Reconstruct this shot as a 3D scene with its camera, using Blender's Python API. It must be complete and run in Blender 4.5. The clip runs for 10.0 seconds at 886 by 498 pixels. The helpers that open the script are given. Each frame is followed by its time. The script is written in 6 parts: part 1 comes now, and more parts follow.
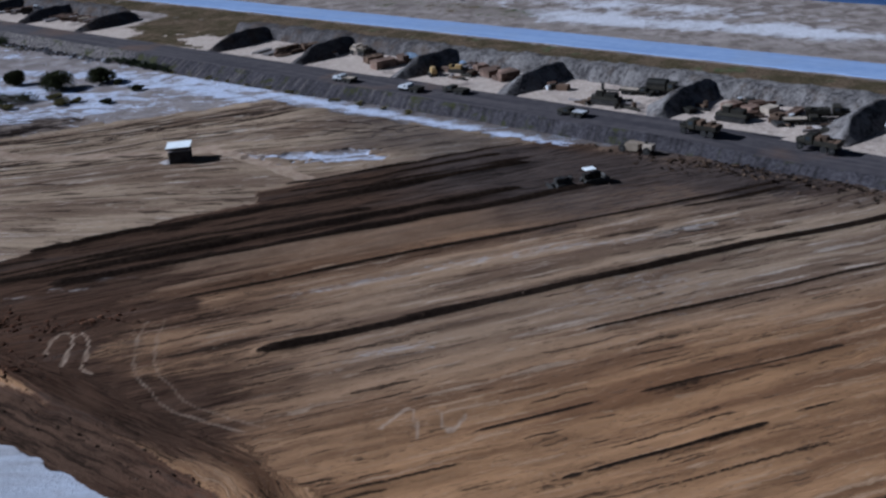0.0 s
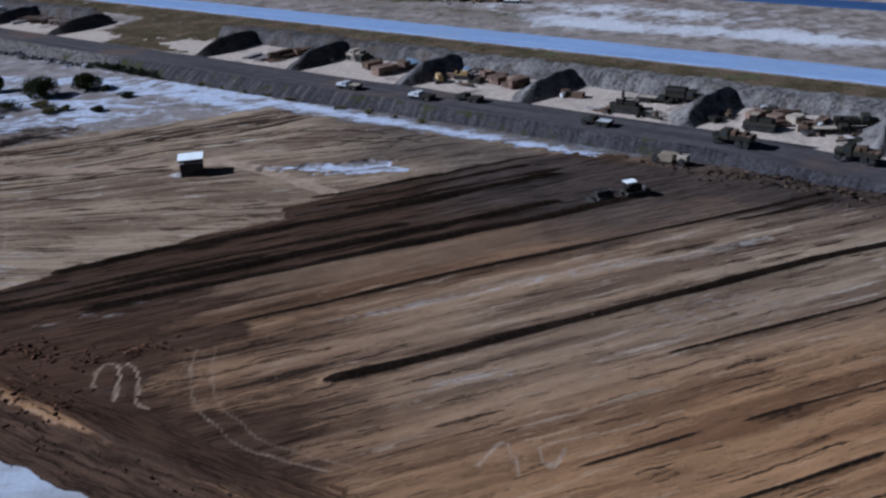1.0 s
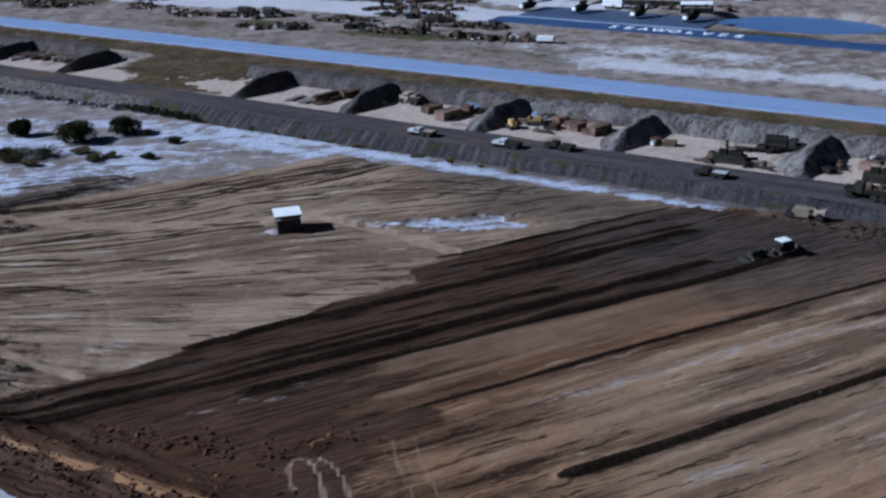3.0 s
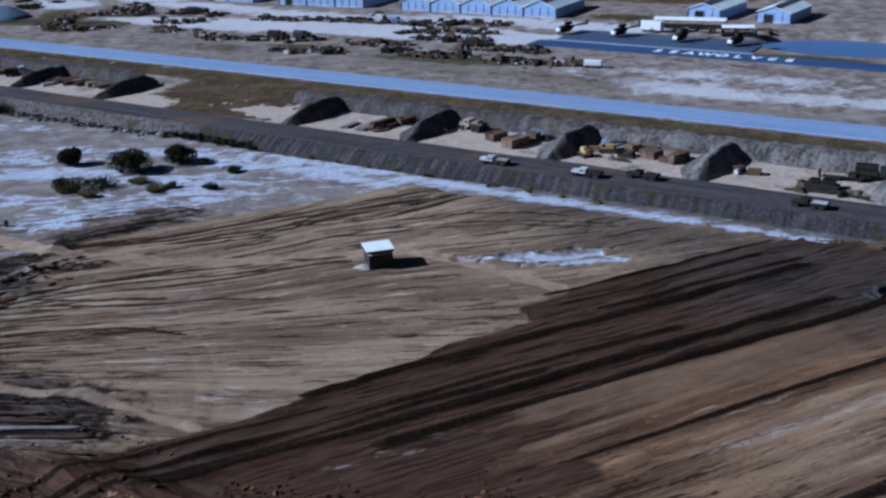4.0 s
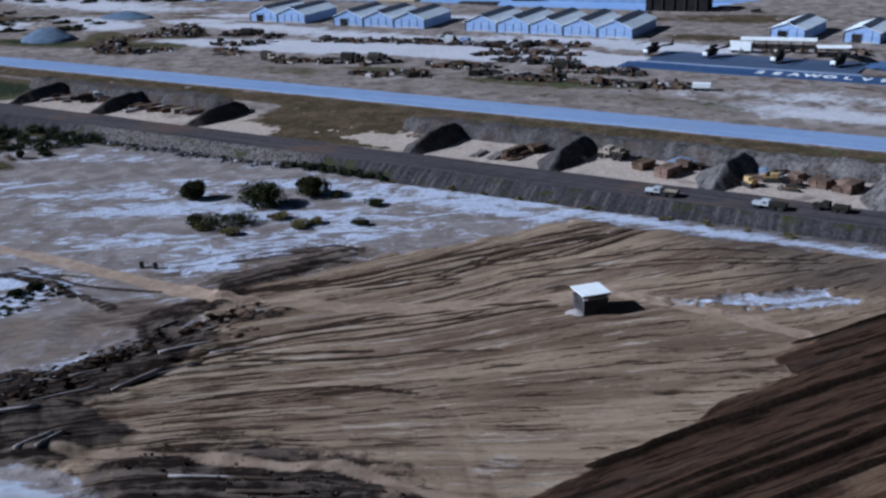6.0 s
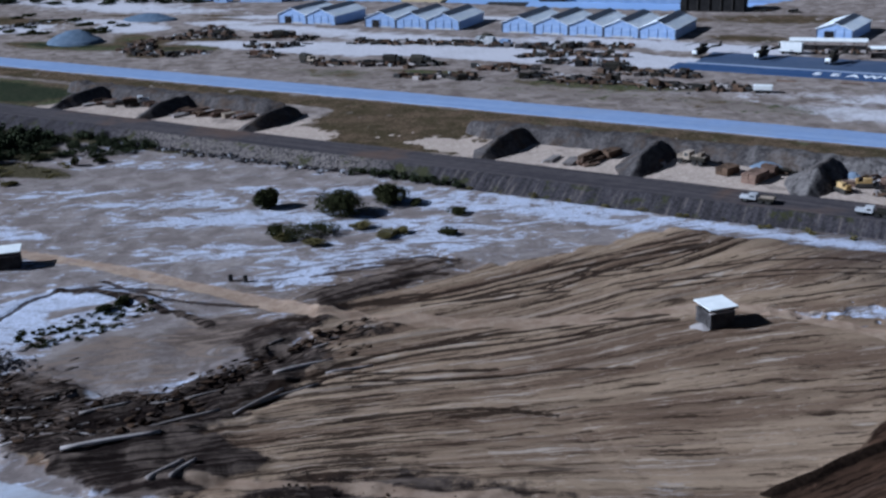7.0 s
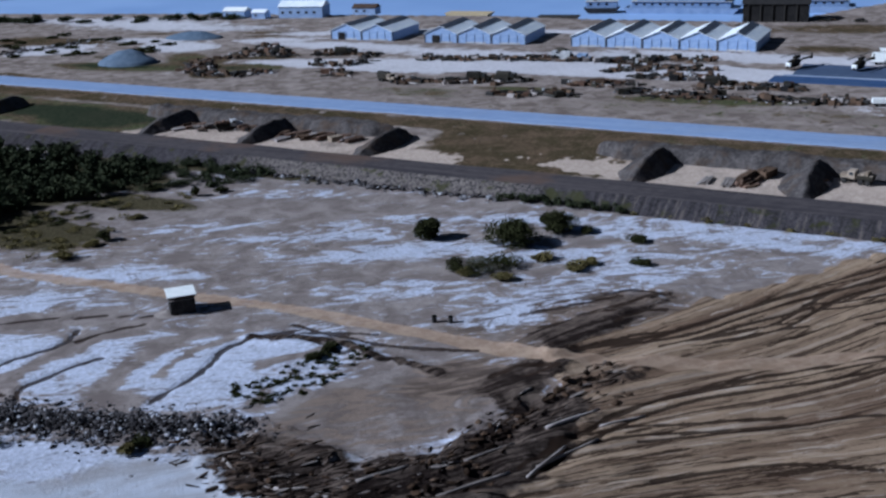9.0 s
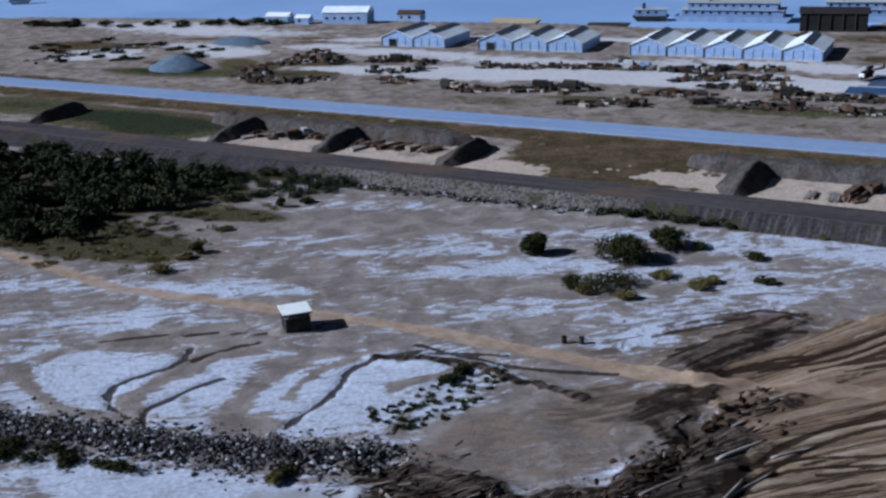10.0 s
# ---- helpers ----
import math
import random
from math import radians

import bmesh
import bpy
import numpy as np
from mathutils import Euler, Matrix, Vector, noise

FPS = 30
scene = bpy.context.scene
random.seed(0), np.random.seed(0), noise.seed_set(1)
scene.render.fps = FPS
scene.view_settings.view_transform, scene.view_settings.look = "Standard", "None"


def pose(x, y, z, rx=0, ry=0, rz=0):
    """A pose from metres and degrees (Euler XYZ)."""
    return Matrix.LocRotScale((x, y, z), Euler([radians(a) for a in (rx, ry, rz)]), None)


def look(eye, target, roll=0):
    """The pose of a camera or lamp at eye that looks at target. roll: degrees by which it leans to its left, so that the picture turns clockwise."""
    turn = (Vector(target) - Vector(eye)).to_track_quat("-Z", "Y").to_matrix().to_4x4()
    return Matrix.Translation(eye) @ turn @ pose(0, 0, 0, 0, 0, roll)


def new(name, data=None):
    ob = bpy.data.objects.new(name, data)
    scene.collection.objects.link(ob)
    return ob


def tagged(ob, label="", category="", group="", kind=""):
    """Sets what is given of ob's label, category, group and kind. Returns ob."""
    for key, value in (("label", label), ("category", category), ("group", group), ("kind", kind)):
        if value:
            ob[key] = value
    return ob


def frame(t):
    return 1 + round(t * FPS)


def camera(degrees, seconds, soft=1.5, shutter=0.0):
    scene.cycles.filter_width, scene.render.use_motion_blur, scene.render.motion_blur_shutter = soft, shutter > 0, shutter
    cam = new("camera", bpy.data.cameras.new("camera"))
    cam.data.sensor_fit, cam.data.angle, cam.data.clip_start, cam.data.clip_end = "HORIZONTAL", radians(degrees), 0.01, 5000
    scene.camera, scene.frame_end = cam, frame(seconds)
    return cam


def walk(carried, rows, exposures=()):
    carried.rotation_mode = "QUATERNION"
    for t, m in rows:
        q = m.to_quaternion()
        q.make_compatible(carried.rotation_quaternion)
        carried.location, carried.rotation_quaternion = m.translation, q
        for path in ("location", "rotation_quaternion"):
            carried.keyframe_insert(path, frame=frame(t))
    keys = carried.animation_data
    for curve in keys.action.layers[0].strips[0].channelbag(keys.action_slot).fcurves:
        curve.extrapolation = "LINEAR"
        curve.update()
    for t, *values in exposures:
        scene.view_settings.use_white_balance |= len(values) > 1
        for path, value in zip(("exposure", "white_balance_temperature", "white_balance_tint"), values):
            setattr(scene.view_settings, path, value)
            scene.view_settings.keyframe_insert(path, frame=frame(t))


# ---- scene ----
cam = camera(44.0, 10.0, 2.6)
PATH = [
    (0, (6.141, -1.216, 54.792), (6.017, 0.623, 54.018), -4.7),
    (0.5, (-1.405, 1.986, 55.17), (-1.483, 3.825, 54.389), -4.4),
    (1, (-8.526, 4.658, 55.951), (-8.531, 6.498, 55.166), -3.8),
    (1.5, (-16.124, 7.94, 56.276), (-16.073, 9.778, 55.491), -3.4),
    (2, (-23.753, 11.236, 56.755), (-23.651, 13.077, 55.98), -3.1),
    (2.5, (-31.061, 14.59, 57.205), (-30.926, 16.437, 56.448), -2.6),
    (4, (-54.888, 27.721, 57.225), (-54.688, 29.581, 56.517), -2.1),
    (4.5, (-62.527, 31.809, 57.19), (-62.306, 33.675, 56.506), -2.1),
    (5, (-70.324, 36.275, 56.982), (-70.083, 38.142, 56.306), -2.3),
    (5.5, (-77.846, 40.267, 57.2), (-77.597, 42.132, 56.521), -2.2),
    (7, (-100.764, 53.395, 57.169), (-100.485, 55.255, 56.489), -2.1),
    (7.5, (-108.642, 56.601, 57.998), (-108.347, 58.462, 57.328), -2.4),
    (8, (-116.665, 60.283, 58.504), (-116.363, 62.141, 57.826), -2.6),
    (8.5, (-124.575, 64.976, 58.681), (-124.245, 66.83, 58.008), -2.6),
    (9, (-132.392, 70.052, 58.325), (-132.05, 71.907, 57.66), -2.6),
    (9.5, (-139.778, 74.615, 58.457), (-139.435, 76.47, 57.793), -2.2),
    (10, (-147.546, 78.99, 58.554), (-147.208, 80.849, 57.899), -2.2),
]
walk(cam, [(t, look(eye, target, roll)) for t, eye, target, roll in PATH],
     [(0.0, 0.16, 4980, 10), (1.0, 0.19, 4930, 10), (2.5, 0.16, 4880, 10), (4.5, 0.19, 4760, 10), (5.5, 0.13, 4960, 10), (7.0, 0.20, 4950, 10), (8.5, 0.15, 5000, 10), (10.0, 0.12, 5160, 10)])

# ---- light ----
SUN_EL = radians(31)
world = bpy.data.worlds.new("world")
scene.world = world
world.use_nodes = True
wn = world.node_tree
sky = wn.nodes.new("ShaderNodeTexSky")
sky.sky_type = "NISHITA"
sky.sun_disc = False
sky.sun_elevation = SUN_EL
sky.sun_rotation = radians(270)
sky.air_density, sky.dust_density, sky.ozone_density = 1.0, 0.6, 1.5
wn.links.new(sky.outputs[0], wn.nodes["Background"].inputs[0])
wn.nodes["Background"].inputs[1].default_value = 0.015
sun = new("sun", bpy.data.lights.new("sun", "SUN"))
sun.data.energy, sun.data.angle, sun.data.color = 5.0, radians(0.53), (1.0, 0.95, 0.88)
sun.matrix_world = look((0, 0, 0), (math.cos(SUN_EL), -0.1 * math.cos(SUN_EL), -math.sin(SUN_EL)))

# ---- plan: the road runs along S, away from it is V; furrows run along P, across them is Q ----
SU, VU = (0.774, -0.633), (0.633, 0.774)
PU, QU = (0.9397, 0.342), (-0.342, 0.9397)
ROAD_ANGLE = math.degrees(math.atan2(SU[1], SU[0]))
LAND = 1.0          # level of the land beyond the haul road


def sv(s, v):
    return s * SU[0] + v * VU[0], s * SU[1] + v * VU[1]


def rnd(seed):
    return random.Random(seed)


# ---- materials ----
class Graph:
    """A small builder of node materials."""

    def __init__(self, name, rough=0.9, metal=0.0, spec=0.3):
        self.mat = bpy.data.materials.new(name)
        self.mat.use_nodes = True
        self.nt = self.mat.node_tree
        self.b = self.nt.nodes["Principled BSDF"]
        self.b.inputs["Roughness"].default_value = rough
        self.b.inputs["Metallic"].default_value = metal
        self.b.inputs["Specular IOR Level"].default_value = spec

    def put(self, sock, val):
        if isinstance(val, bpy.types.NodeSocket):
            self.nt.links.new(val, sock)
        elif isinstance(val, (tuple, list)) and len(val) == 3 and sock.type == "RGBA":
            sock.default_value = (*val, 1)
        else:
            sock.default_value = val

    def node(self, kind):
        return self.nt.nodes.new(kind)

    def pos(self):
        return self.node("ShaderNodeTexCoord").outputs["Object"]

    def world_pos(self):
        return self.node("ShaderNodeNewGeometry").outputs["Position"]

    def attr(self, name, vector=False):
        n = self.node("ShaderNodeAttribute")
        n.attribute_name = name
        return n.outputs["Vector" if vector else "Fac"]

    def mapped(self, vec, scale, turn=0.0):
        n = self.node("ShaderNodeMapping")
        self.put(n.inputs["Vector"], vec)
        n.inputs["Scale"].default_value = scale
        n.inputs["Rotation"].default_value = (0, 0, radians(turn))
        return n.outputs[0]

    def noise(self, vec, scale=1.0, detail=4.0, rough=0.6, distort=0.0):
        n = self.node("ShaderNodeTexNoise")
        self.put(n.inputs["Vector"], vec)
        n.inputs["Scale"].default_value = scale
        n.inputs["Detail"].default_value = detail
        n.inputs["Roughness"].default_value = rough
        n.inputs["Distortion"].default_value = distort
        return n.outputs["Fac"]

    def shifted(self, vec, p, scale, reach):
        """A vector pushed about by noise, to break up lines that are too straight."""
        n = self.node("ShaderNodeTexNoise")
        self.put(n.inputs["Vector"], p)
        n.inputs["Scale"].default_value, n.inputs["Detail"].default_value, n.inputs["Roughness"].default_value = scale, 4.0, 0.65
        m = self.node("ShaderNodeVectorMath")
        m.operation = "MULTIPLY_ADD"
        self.put(m.inputs[0], n.outputs["Color"])
        m.inputs[1].default_value = reach
        m.inputs[2].default_value = [-0.5 * r for r in reach]
        d = self.node("ShaderNodeVectorMath")
        self.put(d.inputs[0], vec)
        self.put(d.inputs[1], m.outputs[0])
        return d.outputs[0]

    def step(self, val, lo, hi, a=0.0, b=1.0):
        n = self.node("ShaderNodeMapRange")
        n.interpolation_type = "SMOOTHSTEP"
        self.put(n.inputs["Value"], val)
        for k, x in zip(("From Min", "From Max", "To Min", "To Max"), (lo, hi, a, b)):
            n.inputs[k].default_value = x
        return n.outputs["Result"]

    def math(self, op, a, b=0.0):
        n = self.node("ShaderNodeMath")
        n.operation = op
        self.put(n.inputs[0], a)
        self.put(n.inputs[1], b)
        return n.outputs[0]

    def mix(self, fac, a, b):
        n = self.node("ShaderNodeMix")
        n.data_type = "RGBA"
        self.put(n.inputs[0], fac)
        self.put(n.inputs[6], a)
        self.put(n.inputs[7], b)
        return n.outputs[2]

    def random(self):
        return self.node("ShaderNodeObjectInfo").outputs["Random"]

    def island(self):
        return self.node("ShaderNodeNewGeometry").outputs["Random Per Island"]

    def color(self, c):
        self.put(self.b.inputs["Base Color"], c)
        return self

    def rough(self, r):
        self.put(self.b.inputs["Roughness"], r)
        return self

    def bump(self, height, strength=0.5, distance=0.1):
        n = self.node("ShaderNodeBump")
        n.inputs["Strength"].default_value = strength
        n.inputs["Distance"].default_value = distance
        self.put(n.inputs["Height"], height)
        self.nt.links.new(n.outputs[0], self.b.inputs["Normal"])
        return self


def worn(name, a, b, rough=0.85, scale=0.6, fine=6.0, metal=0.0, spec=0.12, bump=0.3, dist=0.05, per=0.35):
    """A surface that varies between two colours at a coarse and a fine scale, and a little from piece to piece."""
    g = Graph(name, rough, metal, spec)
    p = g.world_pos()
    coarse, fin = g.noise(p, scale, 3), g.noise(p, fine, 4, 0.7)
    f = g.math("ADD", g.math("MULTIPLY", coarse, 0.6), g.math("MULTIPLY", fin, 0.4))
    f = g.math("ADD", f, g.math("MULTIPLY", g.math("SUBTRACT", g.random(), 0.5), per))
    g.color(g.mix(g.step(f, 0.3, 0.7), a, b)).bump(fin, bump, dist)
    return g.mat


def ground_material():
    g = Graph("earth_ground", 1.0, 0, 0.0)
    p = g.world_pos()
    big = g.noise(p, 0.035, 4, 0.6)
    mid = g.noise(p, 0.22, 5, 0.65, 0.6)
    grit = g.noise(p, 1.6, 5, 0.75)
    # streaks along the wheel lines: broad, ragged, short, and flecks
    flow = g.shifted(g.attr("flow", True), p, 0.3, (8.0, 1.0, 0.0))
    broad = g.noise(g.mapped(flow, (0.018, 0.22, 1)), 1.0, 4, 0.6)
    ragged = g.noise(g.mapped(flow, (0.05, 0.75, 1)), 1.0, 6, 0.72)
    short = g.noise(g.mapped(flow, (0.13, 1.6, 1)), 1.0, 5, 0.75)
    fleck = g.noise(g.mapped(flow, (0.5, 1.7, 1)), 1.0, 4, 0.7)
    worked = g.math("SUBTRACT", g.noise(p, 0.03, 3, 0.6), 0.5)
    # graded fill: brown earth, grey where it has dried, orange where clay was spread
    fillc = g.mix(g.step(broad, 0.40, 0.60), (0.100, 0.058, 0.036), (0.243, 0.146, 0.085))
    fillc = g.mix(g.attr("dry"), fillc, g.mix(g.step(broad, 0.40, 0.60), (0.165, 0.113, 0.078), (0.33, 0.245, 0.170)))
    clay = g.mix(g.step(broad, 0.38, 0.62), (0.17, 0.088, 0.044), (0.36, 0.20, 0.098))
    fillc = g.mix(g.math("MULTIPLY", g.attr("clay"), 0.9), fillc, clay)
    fillc = g.mix(g.step(fleck, 0.56, 0.64, 0, 0.5), fillc, (0.085, 0.055, 0.038))
    silt = g.mix(g.attr("dry"), (0.31, 0.219, 0.150), (0.48, 0.41, 0.345))
    silt = g.mix(g.math("MULTIPLY", g.attr("clay"), 0.7), silt, (0.40, 0.26, 0.155))
    fillc = g.mix(g.step(g.math("ADD", ragged, g.math("MULTIPLY", worked, 0.25)), 0.575, 0.635, 0, 0.8), fillc, silt)
    fillc = g.mix(g.step(short, 0.585, 0.635, 0, 0.6), fillc, silt)
    dk = g.math("ADD", g.math("MULTIPLY", ragged, 0.5), g.math("MULTIPLY", short, 0.5))
    dk = g.math("ADD", dk, g.math("MULTIPLY", g.attr("wet"), -0.055))
    dk = g.math("ADD", dk, g.math("MULTIPLY", worked, 0.16))
    fillc = g.mix(g.step(dk, 0.400, 0.452, 0.92, 0), fillc, (0.026, 0.017, 0.012))
    fillc = g.mix(g.math("MULTIPLY", g.attr("plain"), 0.72), fillc, g.mix(g.step(mid, 0.3, 0.7), (0.135, 0.084, 0.053), (0.19, 0.125, 0.082)))
    lines = g.noise(g.mapped(g.attr("flow", True), (0.007, 0.85, 1)), 1.0, 3, 0.62, 0.12)
    lines = g.math("ADD", lines, g.math("MULTIPLY", g.math("SUBTRACT", mid, 0.5), 0.10))
    fillc = g.mix(g.math("MULTIPLY", g.step(lines, 0.385, 0.445, 0.95, 0), g.attr("lined")), fillc, (0.036, 0.023, 0.017))
    fillc = g.mix(g.math("MULTIPLY", g.step(lines, 0.56, 0.63, 0, 0.55), g.attr("lined")), fillc, (0.40, 0.325, 0.26))
    fillc = g.mix(g.step(grit, 0.56, 0.74, 0, 0.4), fillc, (0.075, 0.048, 0.033))
    fillc = g.mix(g.step(grit, 0.30, 0.42, 0.3, 0), fillc, (0.36, 0.28, 0.21))
    # mud flat with a white salt crust
    flat = g.mix(g.step(mid, 0.35, 0.65), (0.170, 0.143, 0.135), (0.280, 0.246, 0.234))
    flat = g.mix(g.math("MULTIPLY", g.step(grit, 0.55, 0.72), 0.35), flat, (0.09, 0.075, 0.062))
    lay = g.noise(g.mapped(p, (0.095, 0.25, 1), 10), 1.0, 7, 0.70, 2.2)
    crust = g.math("ADD", g.attr("salt"), g.math("MULTIPLY", g.math("SUBTRACT", lay, 0.5), 2.8))
    crust = g.math("ADD", crust, g.math("MULTIPLY", g.math("SUBTRACT", grit, 0.5), 0.45))
    crust = g.math("ADD", crust, g.math("MULTIPLY", g.math("SUBTRACT", mid, 0.5), 0.9))
    white = g.mix(g.step(grit, 0.35, 0.7), (0.38, 0.41, 0.51), (0.62, 0.66, 0.80))
    muddy = g.math("ADD", g.attr("brown"), g.math("MULTIPLY", g.math("SUBTRACT", lay, 0.5), 1.2))
    flat = g.mix(g.step(muddy, 0.35, 0.65), flat, g.mix(g.step(lay, 0.42, 0.58), (0.085, 0.066, 0.055), (0.205, 0.160, 0.132)))
    flat = g.mix(g.step(crust, 0.55, 0.94), flat, white)
    speck = g.noise(p, 0.75, 3, 0.6)
    flat = g.mix(g.math("MULTIPLY", g.step(speck, 0.63, 0.70), g.step(g.noise(p, 0.06, 3), 0.45, 0.6)), flat, (0.085, 0.072, 0.064))
    swirl = g.noise(g.mapped(p, (0.05, 0.16, 1), -14), 1.0, 4, 0.6, 3.5)
    flat = g.mix(g.step(g.math("ABSOLUTE", g.math("SUBTRACT", swirl, 0.5)), 0.0, 0.018, 0.55, 0), flat, (0.12, 0.10, 0.092))
    # yard land beyond the road
    yard = g.mix(g.step(mid, 0.35, 0.65), (0.145, 0.118, 0.104), (0.30, 0.258, 0.236))
    sandf = g.math("ADD", g.attr("sand"), g.math("MULTIPLY", g.math("SUBTRACT", mid, 0.5), 1.3))
    sandf = g.math("ADD", sandf, g.math("MULTIPLY", g.math("SUBTRACT", g.noise(p, 0.07, 5, 0.7, 0.5), 0.5), 1.6))
    pale = g.mix(g.attr("bay"), g.mix(g.step(grit, 0.3, 0.7), (0.40, 0.385, 0.41), (0.62, 0.615, 0.66)), g.mix(g.step(grit, 0.3, 0.7), (0.33, 0.268, 0.222), (0.54, 0.45, 0.385)))
    yard = g.mix(g.step(sandf, 0.35, 0.95), yard, pale)
    grassf = g.math("ADD", g.attr("grass"), g.math("MULTIPLY", g.math("SUBTRACT", mid, 0.5), 1.3))
    turf = g.mix(g.step(grit, 0.35, 0.65), (0.034, 0.046, 0.020), (0.115, 0.108, 0.060))
    turf = g.mix(g.step(g.noise(p, 0.11, 4, 0.7), 0.44, 0.60), turf, g.mix(g.step(grit, 0.35, 0.65), (0.05, 0.036, 0.022), (0.15, 0.115, 0.075)))
    turf = g.mix(g.step(grassf, 0.95, 1.6), turf, g.mix(g.step(grit, 0.35, 0.65), (0.015, 0.022, 0.014), (0.044, 0.050, 0.030)))
    yard = g.mix(g.step(grassf, 0.42, 0.7), yard, turf)
    browns = g.math("ADD", g.attr("brown"), g.math("MULTIPLY", g.math("SUBTRACT", mid, 0.5), 1.0))
    yard = g.mix(g.step(browns, 0.42, 0.7), yard, g.mix(g.step(g.noise(p, 0.13, 5, 0.7), 0.38, 0.62), g.mix(g.step(grit, 0.35, 0.65), (0.035, 0.031, 0.017), (0.085, 0.066, 0.038)), g.mix(g.step(grit, 0.35, 0.65), (0.068, 0.048, 0.031), (0.15, 0.108, 0.072))))
    flat = g.mix(g.step(grassf, 0.5, 0.8), flat, g.mix(g.step(grit, 0.35, 0.65), (0.032, 0.030, 0.016), (0.095, 0.080, 0.048)))
    wash = g.noise(g.mapped(p, (0.05, 0.14, 1), -25), 1.0, 5, 0.6, 0.8)
    pool = g.mix(g.step(wash, 0.36, 0.64), (0.30, 0.295, 0.31), (0.44, 0.47, 0.55))
    pool = g.mix(g.step(wash, 0.60, 0.68, 0, 0.5), pool, (0.26, 0.235, 0.22))
    flat = g.mix(g.step(g.math("ADD", g.attr("pool"), g.math("MULTIPLY", g.math("SUBTRACT", mid, 0.5), 0.8)), 0.4, 0.62), flat, pool)
    c = g.mix(g.step(g.attr("beyond"), 0.4, 0.6), flat, yard)
    edge = g.math("ADD", g.attr("fill"), g.math("MULTIPLY", g.math("SUBTRACT", mid, 0.5), 0.5))
    c = g.mix(g.step(edge, 0.44, 0.56), c, fillc)
    # freshly dumped wet soil, debris and ruts; windrows also carry painted shade
    darkf = g.math("ADD", g.attr("dark"), g.math("MULTIPLY", g.math("SUBTRACT", ragged, 0.5), 1.1))
    soil = g.mix(g.step(short, 0.36, 0.60), (0.018, 0.012, 0.009), (0.084, 0.050, 0.033))
    soil = g.mix(g.step(broad, 0.54, 0.66, 0, 0.35), soil, (0.095, 0.072, 0.060))
    soil = g.mix(g.step(fleck, 0.56, 0.68, 0, 0.5), soil, (0.03, 0.02, 0.015))
    soil = g.mix(g.math("MULTIPLY", g.attr("clay"), g.step(fleck, 0.40, 0.62, 0.1, 0.9)), soil, (0.105, 0.050, 0.029))
    c = g.mix(g.step(darkf, 0.40, 0.62), c, soil)
    damp = g.mix(g.step(short, 0.38, 0.62), (0.030, 0.025, 0.024), (0.088, 0.072, 0.066))
    c = g.mix(g.math("MULTIPLY", g.attr("damp"), g.step(fleck, 0.32, 0.62, 0.9, 0.6)), c, damp)
    dried = g.math("ADD", g.attr("silt"), g.math("MULTIPLY", g.math("SUBTRACT", fleck, 0.5), 1.6))
    c = g.mix(g.step(dried, 0.36, 0.72, 0, 0.7), c, (0.42, 0.375, 0.345))
    # near-black windrow colour: wet soil plus the shade of each ridge
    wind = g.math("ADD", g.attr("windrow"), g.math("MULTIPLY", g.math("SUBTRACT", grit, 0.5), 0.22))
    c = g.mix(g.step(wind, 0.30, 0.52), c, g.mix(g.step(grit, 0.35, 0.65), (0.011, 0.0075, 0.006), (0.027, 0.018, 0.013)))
    deb = g.math("ADD", g.attr("debris"), g.math("MULTIPLY", g.math("SUBTRACT", g.noise(p, 0.4, 5, 0.7), 0.5), 1.0))
    c = g.mix(g.step(deb, 0.42, 0.66), c, g.mix(g.step(g.math("ADD", g.math("MULTIPLY", mid, 0.35), g.math("MULTIPLY", ragged, 0.65)), 0.46, 0.62), (0.016, 0.012, 0.011), (0.15, 0.118, 0.098)))
    pathf = g.math("ADD", g.attr("track"), g.math("MULTIPLY", g.math("SUBTRACT", mid, 0.5), 0.4))
    c = g.mix(g.math("MULTIPLY", g.step(pathf, 0.4, 0.75), 0.85), c, g.mix(g.step(g.noise(p, 0.4, 5, 0.7), 0.35, 0.65), (0.285, 0.200, 0.142), (0.41, 0.31, 0.23)))
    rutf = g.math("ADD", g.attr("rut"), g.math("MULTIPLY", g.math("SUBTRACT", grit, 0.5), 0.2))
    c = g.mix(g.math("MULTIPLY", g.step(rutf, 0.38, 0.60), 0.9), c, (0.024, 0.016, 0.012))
    c = g.mix(g.step(big, 0.4, 0.7, 0.0, 0.10), c, (0.07, 0.05, 0.04))
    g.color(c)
    hgt = g.math("ADD", g.math("MULTIPLY", grit, 0.5), g.math("MULTIPLY", g.math("MULTIPLY", short, g.attr("fill")), 1.1))
    g.bump(hgt, 0.7, 0.45)
    return g.mat


def water_material():
    g = Graph("river_water", 0.4, 0, 0.08)
    p = g.world_pos()
    g.color(g.mix(g.step(g.noise(p, 0.01, 3), 0.35, 0.65), (0.24, 0.36, 0.62), (0.30, 0.43, 0.70)))
    g.bump(g.noise(g.mapped(p, (0.4, 1, 1), 20), 0.8, 3), 0.25, 0.2)
    return g.mat


def along_road(g, p):
    """Road frame of a place: x along the road, y away from it."""
    return g.mapped(p, (1, 1, 1), -ROAD_ANGLE)


